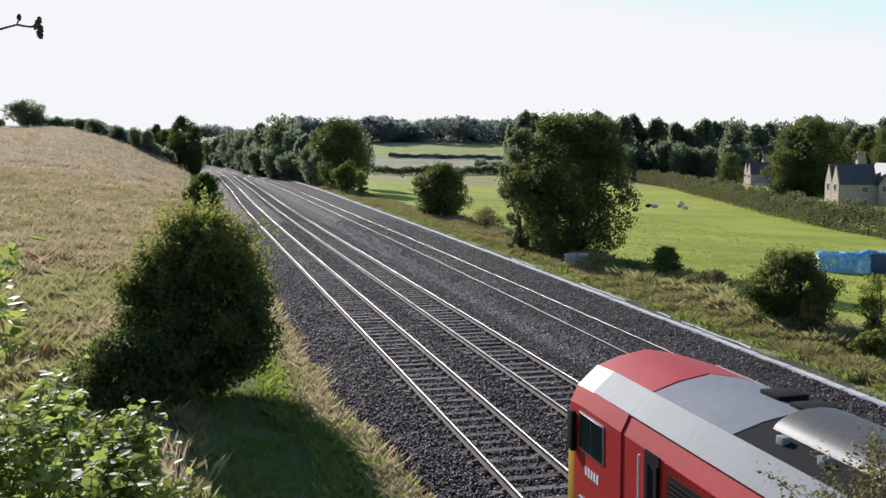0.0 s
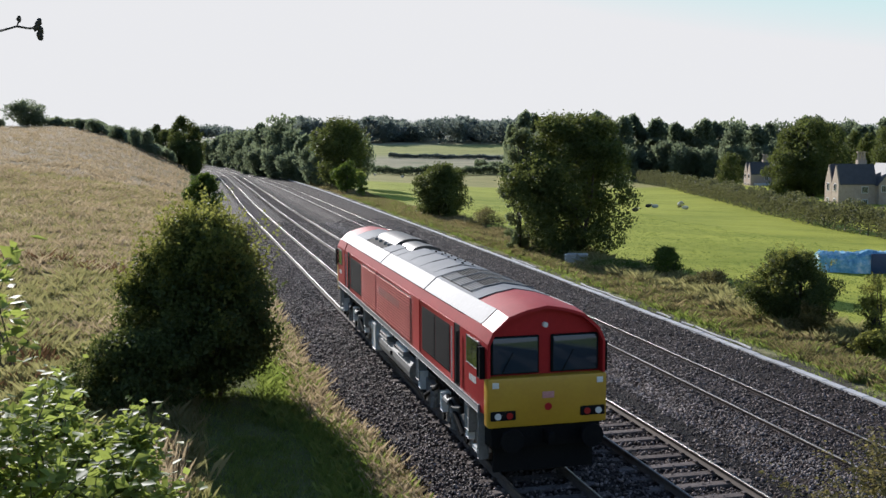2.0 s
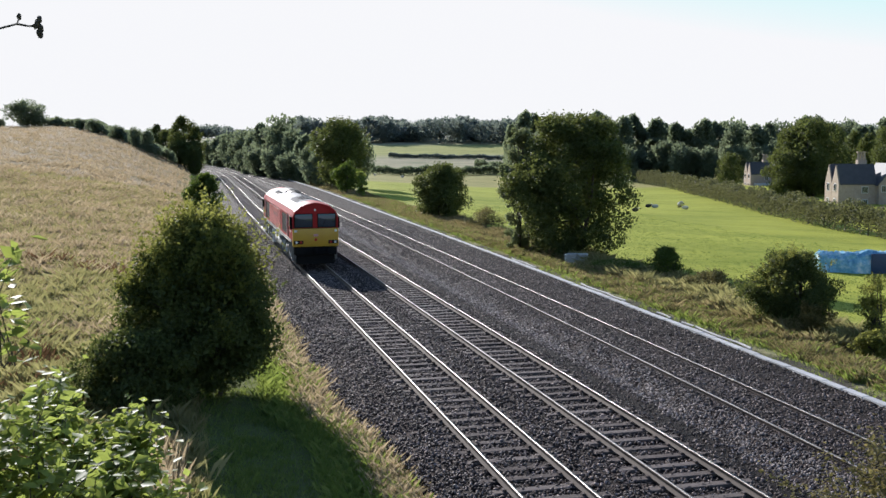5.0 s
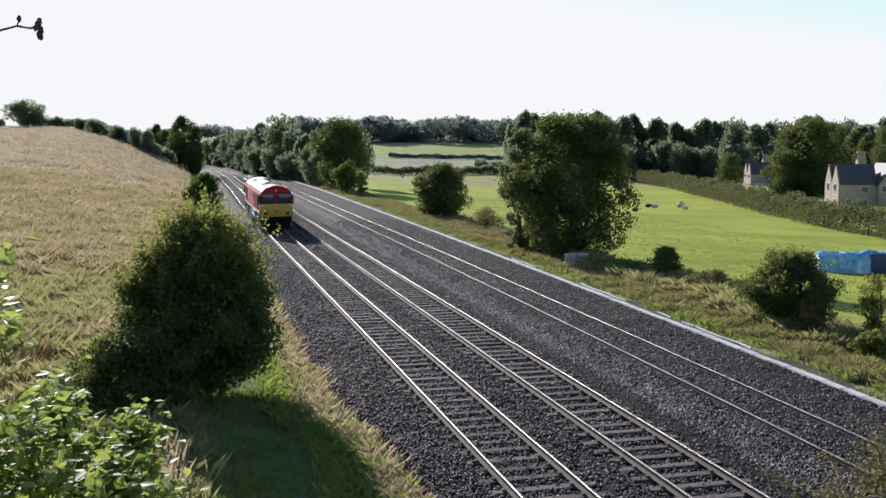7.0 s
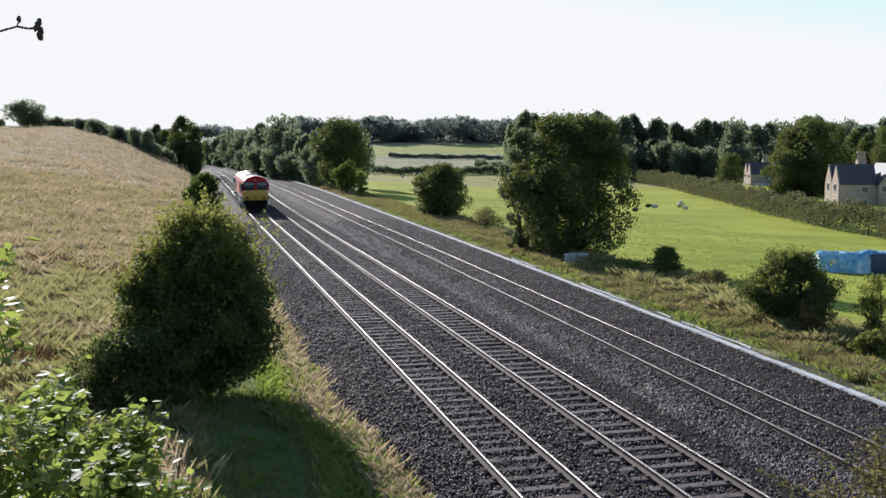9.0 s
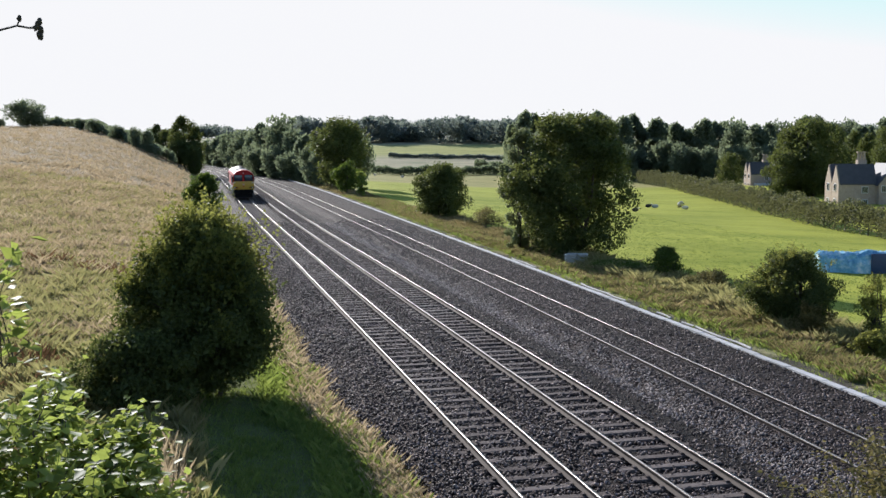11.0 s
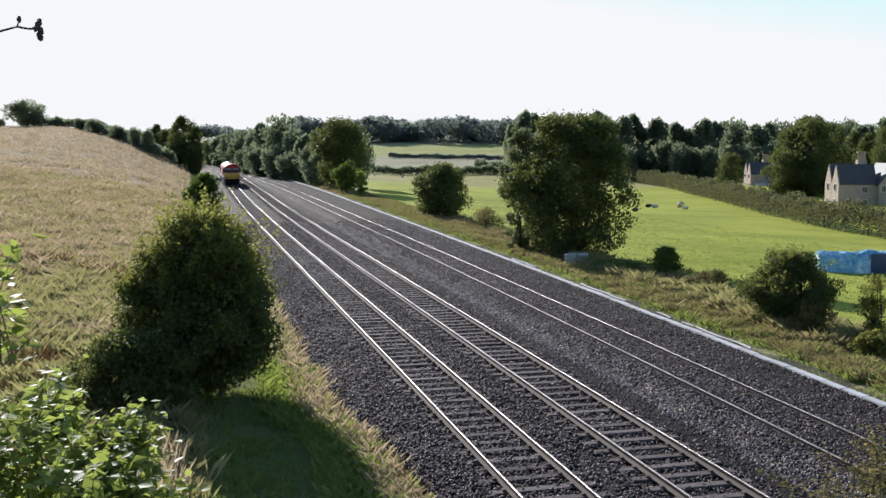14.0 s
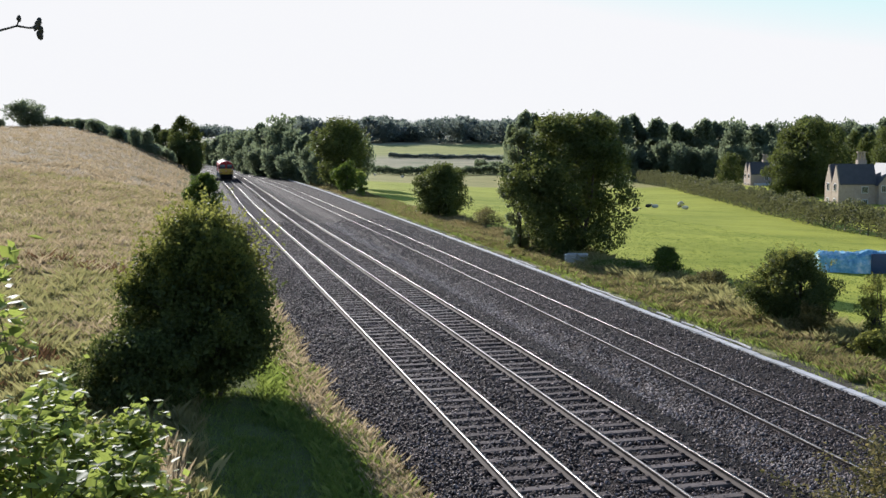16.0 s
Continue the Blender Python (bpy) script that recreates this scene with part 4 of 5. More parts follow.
    # radiator grille on the roof
    def roof_z(x):
        return float(np.interp(abs(x), [0, 0.45, 0.862], [3.822, 3.742, 3.612]))
    rim = [(x * 0.9, z + 0.008 + 0.02 * (abs(x) > 0.5)) for x, z in top]
    grille = part("radiator", prism(rim + [(x, z - 0.03) for x, z in rim[::-1]], 3.1, 6.05), BLACK, loco, "black roof radiator under slats")
    for i in range(23):
        x = -0.748 + i * 0.068
        part("slat", box(x - 0.009, x + 0.009, 3.14, 6.0, roof_z(x) + 0.010, roof_z(x) + 0.020), SILVER, grille)
    for y in (3.12, 4.05, 5.0, 5.97):
        for s in (-1, 1):
            part("slat_bar", prism([(s * 0.01, 3.854), (s * 0.45, 3.774), (s * 0.78, 3.68), (s * 0.78, 3.655), (s * 0.45, 3.75), (s * 0.01, 3.83)], y, y + 0.035), ROOF_GREY, grille)
    # hatches
    for y0, y1 in ((6.9, 8.3), (8.45, 9.8), (9.95, 11.3)):
        hatch = part("roof_hatch", prism([(x * 0.93, z + 0.022) for x, z in top] + [(x * 0.93, z + 0.0) for x, z in low], y0, y1), ROOF_GREY, loco, "grey roof hatch")
        # raised black strip drawn in place of an open gap
        part("seal", prism([(x * 0.93, z + 0.006) for x, z in top] + [(x * 0.93, z) for x, z in low], y0 - 0.09, y0 - 0.004), BLACK, hatch, "black strip for the gap beside the hatch")
        for y in (y0 + 0.3, y1 - 0.3):
            part("lifting_eye", box(0.10, 0.16, y, y + 0.05, 3.80, 3.86, 0.01), BLACK, hatch)
            part("lifting_eye", box(0.38, 0.44, y, y + 0.05, 3.74, 3.80, 0.01), BLACK, hatch)
    # silencer and exhaust under curved covers
    def arch(y0, y1, r, z, mat, label, w=1.0):
        prof = [(0.10 + w * r * math.cos(a), z + 0.5 * r * math.sin(a)) for a in np.linspace(0, math.pi, 15)]
        return part("exhaust_cover", prism(prof, y0, y1), mat, loco, label)
    arch(13.5, 16.7, 0.60, 3.64, SILVER, "bright curved silencer cover")
    arch(12.45, 13.3, 0.44, 3.66, SILVER, "small bright exhaust cover")
    arch(11.5, 12.3, 0.52, 3.64, SILVER, "curved bright exhaust cover")
    # flush black sheet gives the uncut silencer well its shade
    part("roof_recess", prism([(x, z - 0.012) for x, z in top] + [(x, z - 0.02) for x, z in low], 11.42, 16.93), BLACK, loco, "flush black sheet for the shaded well round the silencer")
    part("roof_plate", prism([(-0.86, 3.624), (-0.45, 3.744), (-0.34, 3.766), (-0.34, 3.74), (-0.45, 3.72), (-0.86, 3.60)], 12.45, 13.75), ROOF_GREY, loco, "grey plate beside the exhaust")
    part("roof_plate", prism([(-0.86, 3.624), (-0.45, 3.744), (-0.42, 3.75), (-0.42, 3.72), (-0.45, 3.72), (-0.86, 3.60)], 11.42, 12.30), CANTRAIL, loco, "pale plate beside the exhaust")
    for y in (13.9, 14.5, 15.4, 16.2):
        part("bracket", box(-0.66, -0.56, y, y + 0.14, 3.66, 3.76, 0.01), SOLEBAR, loco)
    for y in (16.9, 17.6):
        part("roof_vent", box(0.15, 0.60, y, y + 0.45, 3.72, 3.85, 0.02), BLACK, loco)

    # cabs
    def cab(far):
        m = Matrix.Identity(4) if not far else Matrix.Translation((0, LENGTH, 0)) @ Matrix.Rotation(math.pi, 4, "Z")
        def put(name, bm, mat, parent, label=""):
            bmesh.ops.transform(bm, matrix=m, verts=bm.verts)
            return part(name, bm, mat, parent, label)
        # shell narrows a little towards the end
        bm = bmesh.new()
        outline = [(-1.32, 1.50), (-1.32, 2.28), *roof_outline(), (1.32, 2.28), (1.32, 1.50)]
        rings = []
        for y, kx, dz in ((2.12, 1.0, 0.0), (0.75, 1.0, 0.0), (0.28, 0.985, -0.03), (0.06, 0.975, -0.05)):
            rings.append([bm.verts.new((x * kx, y, z + (dz if z > 3 else 0))) for x, z in outline])
        for a, b in zip(rings, rings[1:]):
            for i in range(len(a)):
                j = (i + 1) % len(a)
                bm.faces.new((a[i], a[j], b[j], b[i]))
        bm.faces.new(rings[0])
        # the front is set back under the rim of the roof
        inner = [bm.verts.new((v.co.x * 0.955, 0.05, 2.4 + (v.co.z - 2.4) * 0.955)) for v in rings[-1]]
        deep = [bm.verts.new((v.co.x, 0.24, v.co.z)) for v in inner]
        for a, b in ((rings[-1], inner), (inner, deep)):
            for i in range(len(a)):
                j = (i + 1) % len(a)
                bm.faces.new((a[i], a[j], b[j], b[i]))
        bm.faces.new(deep[::-1])
        bmesh.ops.recalc_face_normals(bm, faces=bm.faces)
        c = put("cab", bm, RED, loco, "red driving cab")
        # yellow lower front
        put("warning_panel", box(-1.30, 1.30, -0.02, 0.32, 1.26, 2.30, 0.05), YELLOW, c, "yellow warning panel")
        put("apron", box(-1.20, 1.20, 0.10, 0.60, 0.78, 1.24, 0.04), BLACK, c, "black buffer beam")
        # windscreens set in a raised surround
        for sx in (-1, 1):
            fr = put("windscreen", box(sx * 0.66 - 0.53, sx * 0.66 + 0.53, 0.175, 0.25, 2.33, 3.13, 0.03), BLACK, c, "dark framed windscreen")
            put("pane", box(sx * 0.66 - 0.49, sx * 0.66 + 0.49, 0.162, 0.185, 2.36, 3.10, 0.02), WINDSCREEN, fr)
            put("wiper", rod((sx * 0.66 - 0.30, 0.15, 2.34), (sx * 0.66 - 0.05, 0.15, 2.80), 0.008), BLACK, fr)
            # lamp clusters
            lc = put("lamp_cluster", box(sx * 0.98 - 0.27, sx * 0.98 + 0.27, -0.06, 0.05, 1.42, 1.62, 0.03), BLACK, c, "black lamp cluster")
            for dx, lens in ((-0.13 * sx, TAIL_LENS), (0.12 * sx, LAMP_LENS)):
                put("lens", rod((sx * 0.98 + dx, -0.075, 1.52), (sx * 0.98 + dx, -0.02, 1.52), 0.07, None, 16), lens, lc)
            put("jumper_plate", box(sx * 1.14 - 0.07, sx * 1.14 + 0.07, -0.035, -0.015, 2.10, 2.22, 0.01), WHITE, c, "small pale plate")
            # buffers
            b = put("buffer", rod((sx * 0.87, 0.10, 1.06), (sx * 0.87, -0.28, 1.06), 0.10, 0.09, 14), BLACK, loco, "black buffer")
            put("buffer_head", rod((sx * 0.87, -0.28, 1.06), (sx * 0.87, -0.33, 1.06), 0.25, 0.24, 20), BLACK, b)
            # side window
            w = put("side_window", box(sx * 1.322, sx * 1.335, 0.55, 1.52, 2.37, 2.97, 0.01), FRAME_GREY, c, "sliding cab side window in a pale frame")
            for y0, y1 in ((0.58, 1.02), (1.05, 1.49)):
                put("pane", box(sx * 1.33, sx * 1.342, y0, y1, 2.395, 2.945), GLASS, w)
            bm = bmesh.new()
            for j in range(5):
                add_box(bm, sx * 1.322, sx * 1.328, 0.80 + 0.115 * j, 0.87 + 0.115 * j, 2.02, 2.16)
            put("number_plate", bm, WHITE, c, "row of small pale bars")
            put("mirror", box(sx * 1.325, sx * 1.40, 0.20, 0.42, 2.28, 2.92, 0.02), BLACK, c, "black folded mirror housing")
            put("step", box(sx * 1.02, sx * 1.30, 0.70, 1.15, 0.55, 0.62, 0.01), WHITE, loco, "pale footstep under the cab")
            put("step", box(sx * 1.12, sx * 1.30, 0.62, 0.74, 0.45, 1.46, 0.02), TANK, loco, "grey step plate")
        put("marker_lamp", rod((0, 0.16, 3.34), (0, 0.25, 3.34), 0.055, None, 16), LAMP_LENS, c, "round marker lamp over the windscreens")
        put("crest", box(-0.13, 0.13, -0.035, -0.015, 1.84, 1.98, 0.01), FADED, c, "small pale red crest")
        put("crest", rod((0, -0.03, 1.66), (0, -0.01, 1.66), 0.08, None, 18), RED, c, "small round red crest")
        put("coupling_hook", box(-0.07, 0.07, -0.25, 0.12, 0.90, 1.15, 0.03), BLACK, loco)
        put("plough", prism([(-1.1, 0.25), (1.1, 0.25), (1.1, 0.75), (-1.1, 0.75)], 0.25, 0.33), BLACK, loco, "black obstacle deflector")
        return c

    cab(False)
    cab(True)
    # underframe
    part("underframe", box(-1.10, 1.10, 0.5, LENGTH - 0.5, 1.12, 1.50, 0.02), BLACK, loco, "black underframe")
    tank = part("fuel_tank", prism([(-0.98, 1.06), (-1.14, 1.02), (-1.24, 0.90), (-1.27, 0.76), (-1.24, 0.60), (-1.14, 0.47), (-0.95, 0.36), (0.95, 0.36), (1.14, 0.47), (1.24, 0.60), (1.27, 0.76), (1.24, 0.90), (1.14, 1.02), (0.98, 1.06)], 7.75, 12.65), TANK, loco, "weathered grey fuel tank")
    for sx in (-1, 1):
        part("tank_end", box(sx * 0.9, sx * 1.30, 12.70, 13.35, 0.42, 1.24, 0.03), WHITE, tank, "pale end plate of the tank")
        for y in (8.5, 10.9):
            tray = part("equipment_box", box(sx * 1.02, sx * 1.27, y, y + 1.3, 1.06, 1.16, 0.02), TANK, tank, "tray of pale canisters on the tank")
            for j in range(6):
                part("canister", rod((sx * 1.16, y + 0.13 + 0.21 * j, 1.14), (sx * 1.16, y + 0.13 + 0.21 * j, 1.27), 0.085, 0.075, 10), WHITE, tray)
        part("filler", rod((sx * 1.20, 10.3, 0.8), (sx * 1.31, 10.3, 0.8), 0.07), BLACK, tank)
        part("air_tank", rod((sx * 1.05, 13.75, 0.95), (sx * 1.05, 14.9, 0.95), 0.18, None, 14), TANK, loco, "grey air reservoir")
    wheels = []
    for yc in (4.02, LENGTH - 4.02):
        bog = part("bogie", box(-0.62, 0.62, yc - 2.3, yc + 2.3, 0.60, 0.92, 0.04), BLACK, loco, "three axle bogie frame")
        for sx in (-1, 1):
            # cast frame, deep over the axleboxes and cut away between them
            line = [(-2.85, 0.62), (-2.80, 0.86), (-2.40, 0.96), (-1.55, 0.93), (-1.05, 0.80), (-0.55, 0.93), (0.55, 0.93), (1.05, 0.80), (1.55, 0.93), (2.40, 0.96), (2.80, 0.86), (2.85, 0.62),
                    (2.45, 0.60), (2.34, 0.36), (1.80, 0.36), (1.62, 0.64), (1.05, 0.58), (0.45, 0.64), (0.27, 0.36), (-0.27, 0.36), (-0.45, 0.64), (-1.05, 0.58), (-1.62, 0.64), (-1.80, 0.36), (-2.34, 0.36), (-2.45, 0.60)]
            bm = prism([(y, z) for y, z in line], -0.065, 0.065)
            bmesh.ops.transform(bm, verts=bm.verts, matrix=Matrix.Translation((sx * 1.09, yc, 0)) @ Matrix.Rotation(math.pi / 2, 4, "Z"))
            part("side_frame", bm, BOGIE, bog, "weathered pale grey bogie side frame")
            for y0, z0, y1, z1 in ((-1.9, 0.55, -0.5, 1.12), (0.5, 1.12, 1.9, 0.55)):
                part("damper", rod((sx * 1.24, yc + y0, z0), (sx * 1.24, yc + y1, z1), 0.055, None, 10), BLACK, bog, "dark slanting damper")
            for dy in (-2.55, -0.2, 2.2):
                part("bracket", box(sx * 1.12, sx * 1.28, yc + dy, yc + dy + 0.22, 0.66, 1.10, 0.03), WHITE, bog, "pale bracket")
            for dy in (-1.05, 1.05):
                part("spring", rod((sx * 1.18, yc + dy, 0.45), (sx * 1.18, yc + dy, 0.98), 0.13, None, 12), BOGIE, bog)
            for dy in (-2.07, 0.0, 2.07):
                part("axle_cap", rod((sx * 1.19, yc + dy, 0.53), (sx * 1.25, yc + dy, 0.53), 0.13, None, 14), BLACK, bog)
            part("brake_cylinder", rod((sx * 1.22, yc - 0.75, 1.0), (sx * 1.22, yc - 0.35, 1.0), 0.11, None, 12), TANK, bog)
            part("sand_box", box(sx * 1.00, sx * 1.30, yc - 2.65, yc - 2.30, 0.85, 1.40, 0.03), TANK, bog, "pale grey sandbox")
            part("sand_box", box(sx * 1.00, sx * 1.30, yc + 2.30, yc + 2.65, 0.85, 1.40, 0.03), TANK, bog, "pale grey sandbox")
        for dy in (-2.07, 0.0, 2.07):
            bm = rod((-0.95, 0, 0), (0.95, 0, 0), 0.09, None, 12)
            for sx in (-1, 1):
                add_rod(bm, (sx * 0.69, 0, 0), (sx * 0.82, 0, 0), 0.53, 0.53, 36)
                add_rod(bm, (sx * 0.665, 0, 0), (sx * 0.69, 0, 0), 0.56, 0.56, 36)
                for a in range(6):
                    add_rod(bm, (sx * 0.81, 0.3 * math.cos(a * 1.047), 0.3 * math.sin(a * 1.047)), (sx * 0.83, 0.3 * math.cos(a * 1.047), 0.3 * math.sin(a * 1.047)), 0.06, 0.06, 10)
            w = part("wheelset", bm, RUST, loco, "steel wheelset")
            wheels.append((w, yc + dy))
    return loco, wheels


LOCO, WHEELS = make_loco()
# metres run along the line at given seconds
RUN = np.polyfit([0, 0.5, 1.0, 1.5, 2.0, 2.5, 3.5, 4.2, 6.3, 9.0, 11.3, 13.5, 16.0], [-6.15, 0.38, 6.95, 13.2, 19.8, 26.3, 39.23, 48.1, 74.9, 108.0, 138.5, 168.5, 203.5], 5)


def loco_pose(t):
    s = float(np.polyval(RUN, t))
    a, b = along(0.0, s + 4.0), along(0.0, s + LENGTH - 4.0)
    yaw = math.atan2(-(b[0] - a[0]), b[1] - a[1])
    m = Matrix.Translation((a[0], a[1], 0)) @ Matrix.Rotation(yaw, 4, "Z") @ Matrix.Translation((0, -4.0, 0))
    return m


# ---- cable trough ----
def make_trough():
    t = tagged(new("cable_trough"), "pale concrete cable trough with lids along the ballast", "cable trough", kind="structure")
    me = box(-0.125, 0.125, -0.485, 0.485, -0.06, 0.0, 0.012)
    lid = bpy.data.meshes.new("lid")
    me.to_mesh(lid)
    me.free()
    lid.materials.append(TROUGH)
    ys = np.concatenate([np.linspace(-30, 60, 60), np.linspace(64, 420, 90)])
    prof = [(-0.115, -0.30), (0.115, -0.30), (0.115, -0.055), (-0.115, -0.055)]
    V = np.stack([along(kerb(ys) + px, ys, pz) for px, pz in prof], 1).reshape(-1, 3)
    F = [(i * 4 + j, i * 4 + (j + 1) % 4, i * 4 + 4 + (j + 1) % 4, i * 4 + 4 + j) for i in range(len(ys) - 1) for j in range(4)]
    part_mesh("channel", mesh_arrays("channel", V, F, TROUGH), t)
    rng = random.Random(3)
    y = 18.0
    VV, FF, n = [], [], 0
    co = np.array([v.co[:] for v in lid.vertices])
    fs = [tuple(p.vertices) for p in lid.polygons]
    while y < 420:
        a, b = along(kerb(y - 0.5), y - 0.5), along(kerb(y + 0.5), y + 0.5)
        yaw = math.atan2(-(b[0] - a[0]), b[1] - a[1]) + rng.uniform(-0.015, 0.015)
        m = Matrix.Translation(((a[0] + b[0]) / 2 + rng.uniform(-0.02, 0.02), (a[1] + b[1]) / 2, rng.uniform(-0.008, 0.012))) @ Matrix.Rotation(yaw, 4, "Z")
        if y < 160:
            o = part_mesh("lid", lid, t)
            o.matrix_local = m
        else:
            R = np.array(m)
            VV.append(co @ R[:3, :3].T + R[:3, 3])
            FF += [tuple(i + n for i in f) for f in fs]
            n += len(co)
        y += 1.0
    d = bpy.data.meshes.new("distant_lid_run")
    d.from_pydata(np.concatenate(VV).tolist(), [], FF)
    d.materials.append(TROUGH)
    tagged(part_mesh("distant_lid_run", d, t), kind="stuff")


make_trough()


def make_old_cable():
    c = tagged(new("old_cable"), "length of pale disused cable lying beside the trough", "cable")
    for a, b in ((32.8, 38.4), (39.5, 41.0), (44.5, 50.5), (58.0, 63.0)):
        pts = np.linspace(a, b, 6)
        P = [Vector(along(float(kerb(y)) + 1.15 + 0.06 * math.sin(y * 1.9), y)) for y in pts]
        bm = bmesh.new()
        for p, q in zip(P, P[1:]):
            p.z = float(land(p.x, p.y)) + 0.12
            q.z = float(land(q.x, q.y)) + 0.12
            add_rod(bm, p, q, 0.045, 0.045, 7)
        part("cable_length", bm, TROUGH, c)


make_old_cable()

# ---- houses ----
def gable_block(bm, x0, x1, y0, y1, z0, eave, ridge):
    """Stone block with gables towards -y and +y."""
    xm = (x0 + x1) / 2
    prof = [(x0, z0), (x1, z0), (x1, eave), (xm, ridge), (x0, eave)]
    a = [bm.verts.new((x, y0, z)) for x, z in prof]
    b = [bm.verts.new((x, y1, z)) for x, z in prof]
    for i in range(5):
        j = (i + 1) % 5
        bm.faces.new((a[i], a[j], b[j], b[i]))
    bm.faces.new(a[::-1])
    bm.faces.new(b)
    bmesh.ops.recalc_face_normals(bm, faces=bm.faces)


def slopes(x0, x1, y0, y1, eave, ridge, over=0.25, thick=0.14):
    """Two roof slopes with an overhang, over gables facing along y."""
    xm = (x0 + x1) / 2
    k = (ridge - eave) / (xm - x0)
    prof = [(x0 - over, eave - over * k), (xm, ridge), (x1 + over, eave - over * k), (x1 + over, eave - over * k + thick * 1.4), (xm, ridge + thick * 1.4), (x0 - over, eave - over * k + thick * 1.4)]
    return prism(prof, y0 - over, y1 + over)


def turned(bm):
    bmesh.ops.rotate(bm, verts=bm.verts, cent=(0, 0, 0), matrix=Matrix.Rotation(math.pi / 2, 3, "Z"))
    return bm


def make_house(at, turn, scale_, label, porch):
    """A stone cottage: twin narrow gables on one end, slate roofs, a gabled cross wing, clustered chimneys."""
    h = tagged(new("house"), label, "house", "stone cottages")
    for x0, x1 in ((-3.3, -0.05), (0.05, 3.3)):
        bm = bmesh.new()
        gable_block(bm, x0, x1, 0, 7.0, -1.5, 5.0, 8.4)
        wall = part("wall", bm, STONE_WALL, h, "warm stone wall under a steep gable")
        part("roof", slopes(x0, x1, 0.35, 7.0, 5.0, 8.36, 0.12), SLATE, h, "steep dark slate roof")
        xm = (x0 + x1) / 2
        for z in (0.7, 3.5):
            w = part("window", box(xm - 0.55, xm + 0.55, -0.06, 0.05, z, z + 1.5), WHITE, wall, "white framed window")
            for s in (-1, 1):
                part("pane", box(xm + s * 0.26 - 0.19, xm + s * 0.26 + 0.19, -0.075, -0.05, z + 0.1, z + 1.4), GLASS, w)
    gb = bmesh.new()
    gable_block(gb, 7.0, 12.6, -4.6, 3.2, -1.5, 4.9, 8.5)
    wing = part("wall", turned(gb), STONE_WALL, h, "gabled stone cross wing")
    part("roof", turned(slopes(7.0, 12.6, -4.4, 3.2, 4.9, 8.5)), SLATE, h, "cross wing slate roof")
    for face, y, z in ((3.3, 2.2, 0.8), (3.3, 4.9, 0.8), (3.3, 4.9, 3.2), (4.6, 9.8, 0.6), (4.6, 9.8, 3.6), (4.6, 8.0, 3.4)):
        w = part("window", box(face - 0.05, face + 0.06, y - 0.6, y + 0.6, z, z + 1.25), WHITE, wing, "white framed window")
        for s in (-1, 0, 1):
            part("pane", box(face + 0.05, face + 0.075, y + s * 0.37 - 0.15, y + s * 0.37 + 0.15, z + 0.08, z + 1.17), GLASS, w)
    ch = part("chimney", box(-0.6, 0.6, 4.6, 6.2, 6.0, 9.3, 0.05), STONE_WALL, h, "stone chimney stack")
    for y in (4.85, 5.4, 5.95):
        part("flue", rod((0, y, 9.3), (0, y, 10.7), 0.26, 0.22, 8), STONE_WALL, ch)
        part("flue_cap", box(-0.3, 0.3, y - 0.28, y + 0.28, 10.65, 10.85, 0.03), STONE_WALL, ch)
    if porch:
        part("lean_to", box(3.3, 5.5, 1.0, 7.0, -1.0, 2.2, 0.05), TROUGH, h, "pale lean-to")
    h.matrix_world = Matrix.Translation(at) @ Matrix.Rotation(turn, 4, "Z") @ Matrix.Diagonal((scale_, scale_, scale_, 1))
    return h


at = spot(1468, 184)
make_house(Vector((at.x, at.y, -5.1)), radians(-103), 0.95, "warm stone cottage with twin gables and slate roof", False)
at = spot(1319, 262)
make_house(Vector((at.x, at.y, -5.2)), radians(-103), 0.83, "stone cottage behind trees with twin pale gables", True)
at = spot(1254, 232)
shed = tagged(new("shed"), "low dark roofed shed behind the hedge", "shed")
part("wall", box(-3, 3, -2, 2, -0.3, 2.0), STONE_WALL, shed)
part("roof", turned(slopes(-2.2, 2.2, -3.2, 3.2, 2.0, 3.6)), SLATE, shed, "dark pitched roof")
shed.matrix_world = Matrix.Translation(at - Vector((0, 0, 0.6))) @ Matrix.Rotation(radians(-25), 4, "Z") @ Matrix.Diagonal((0.72, 0.72, 0.72, 1))


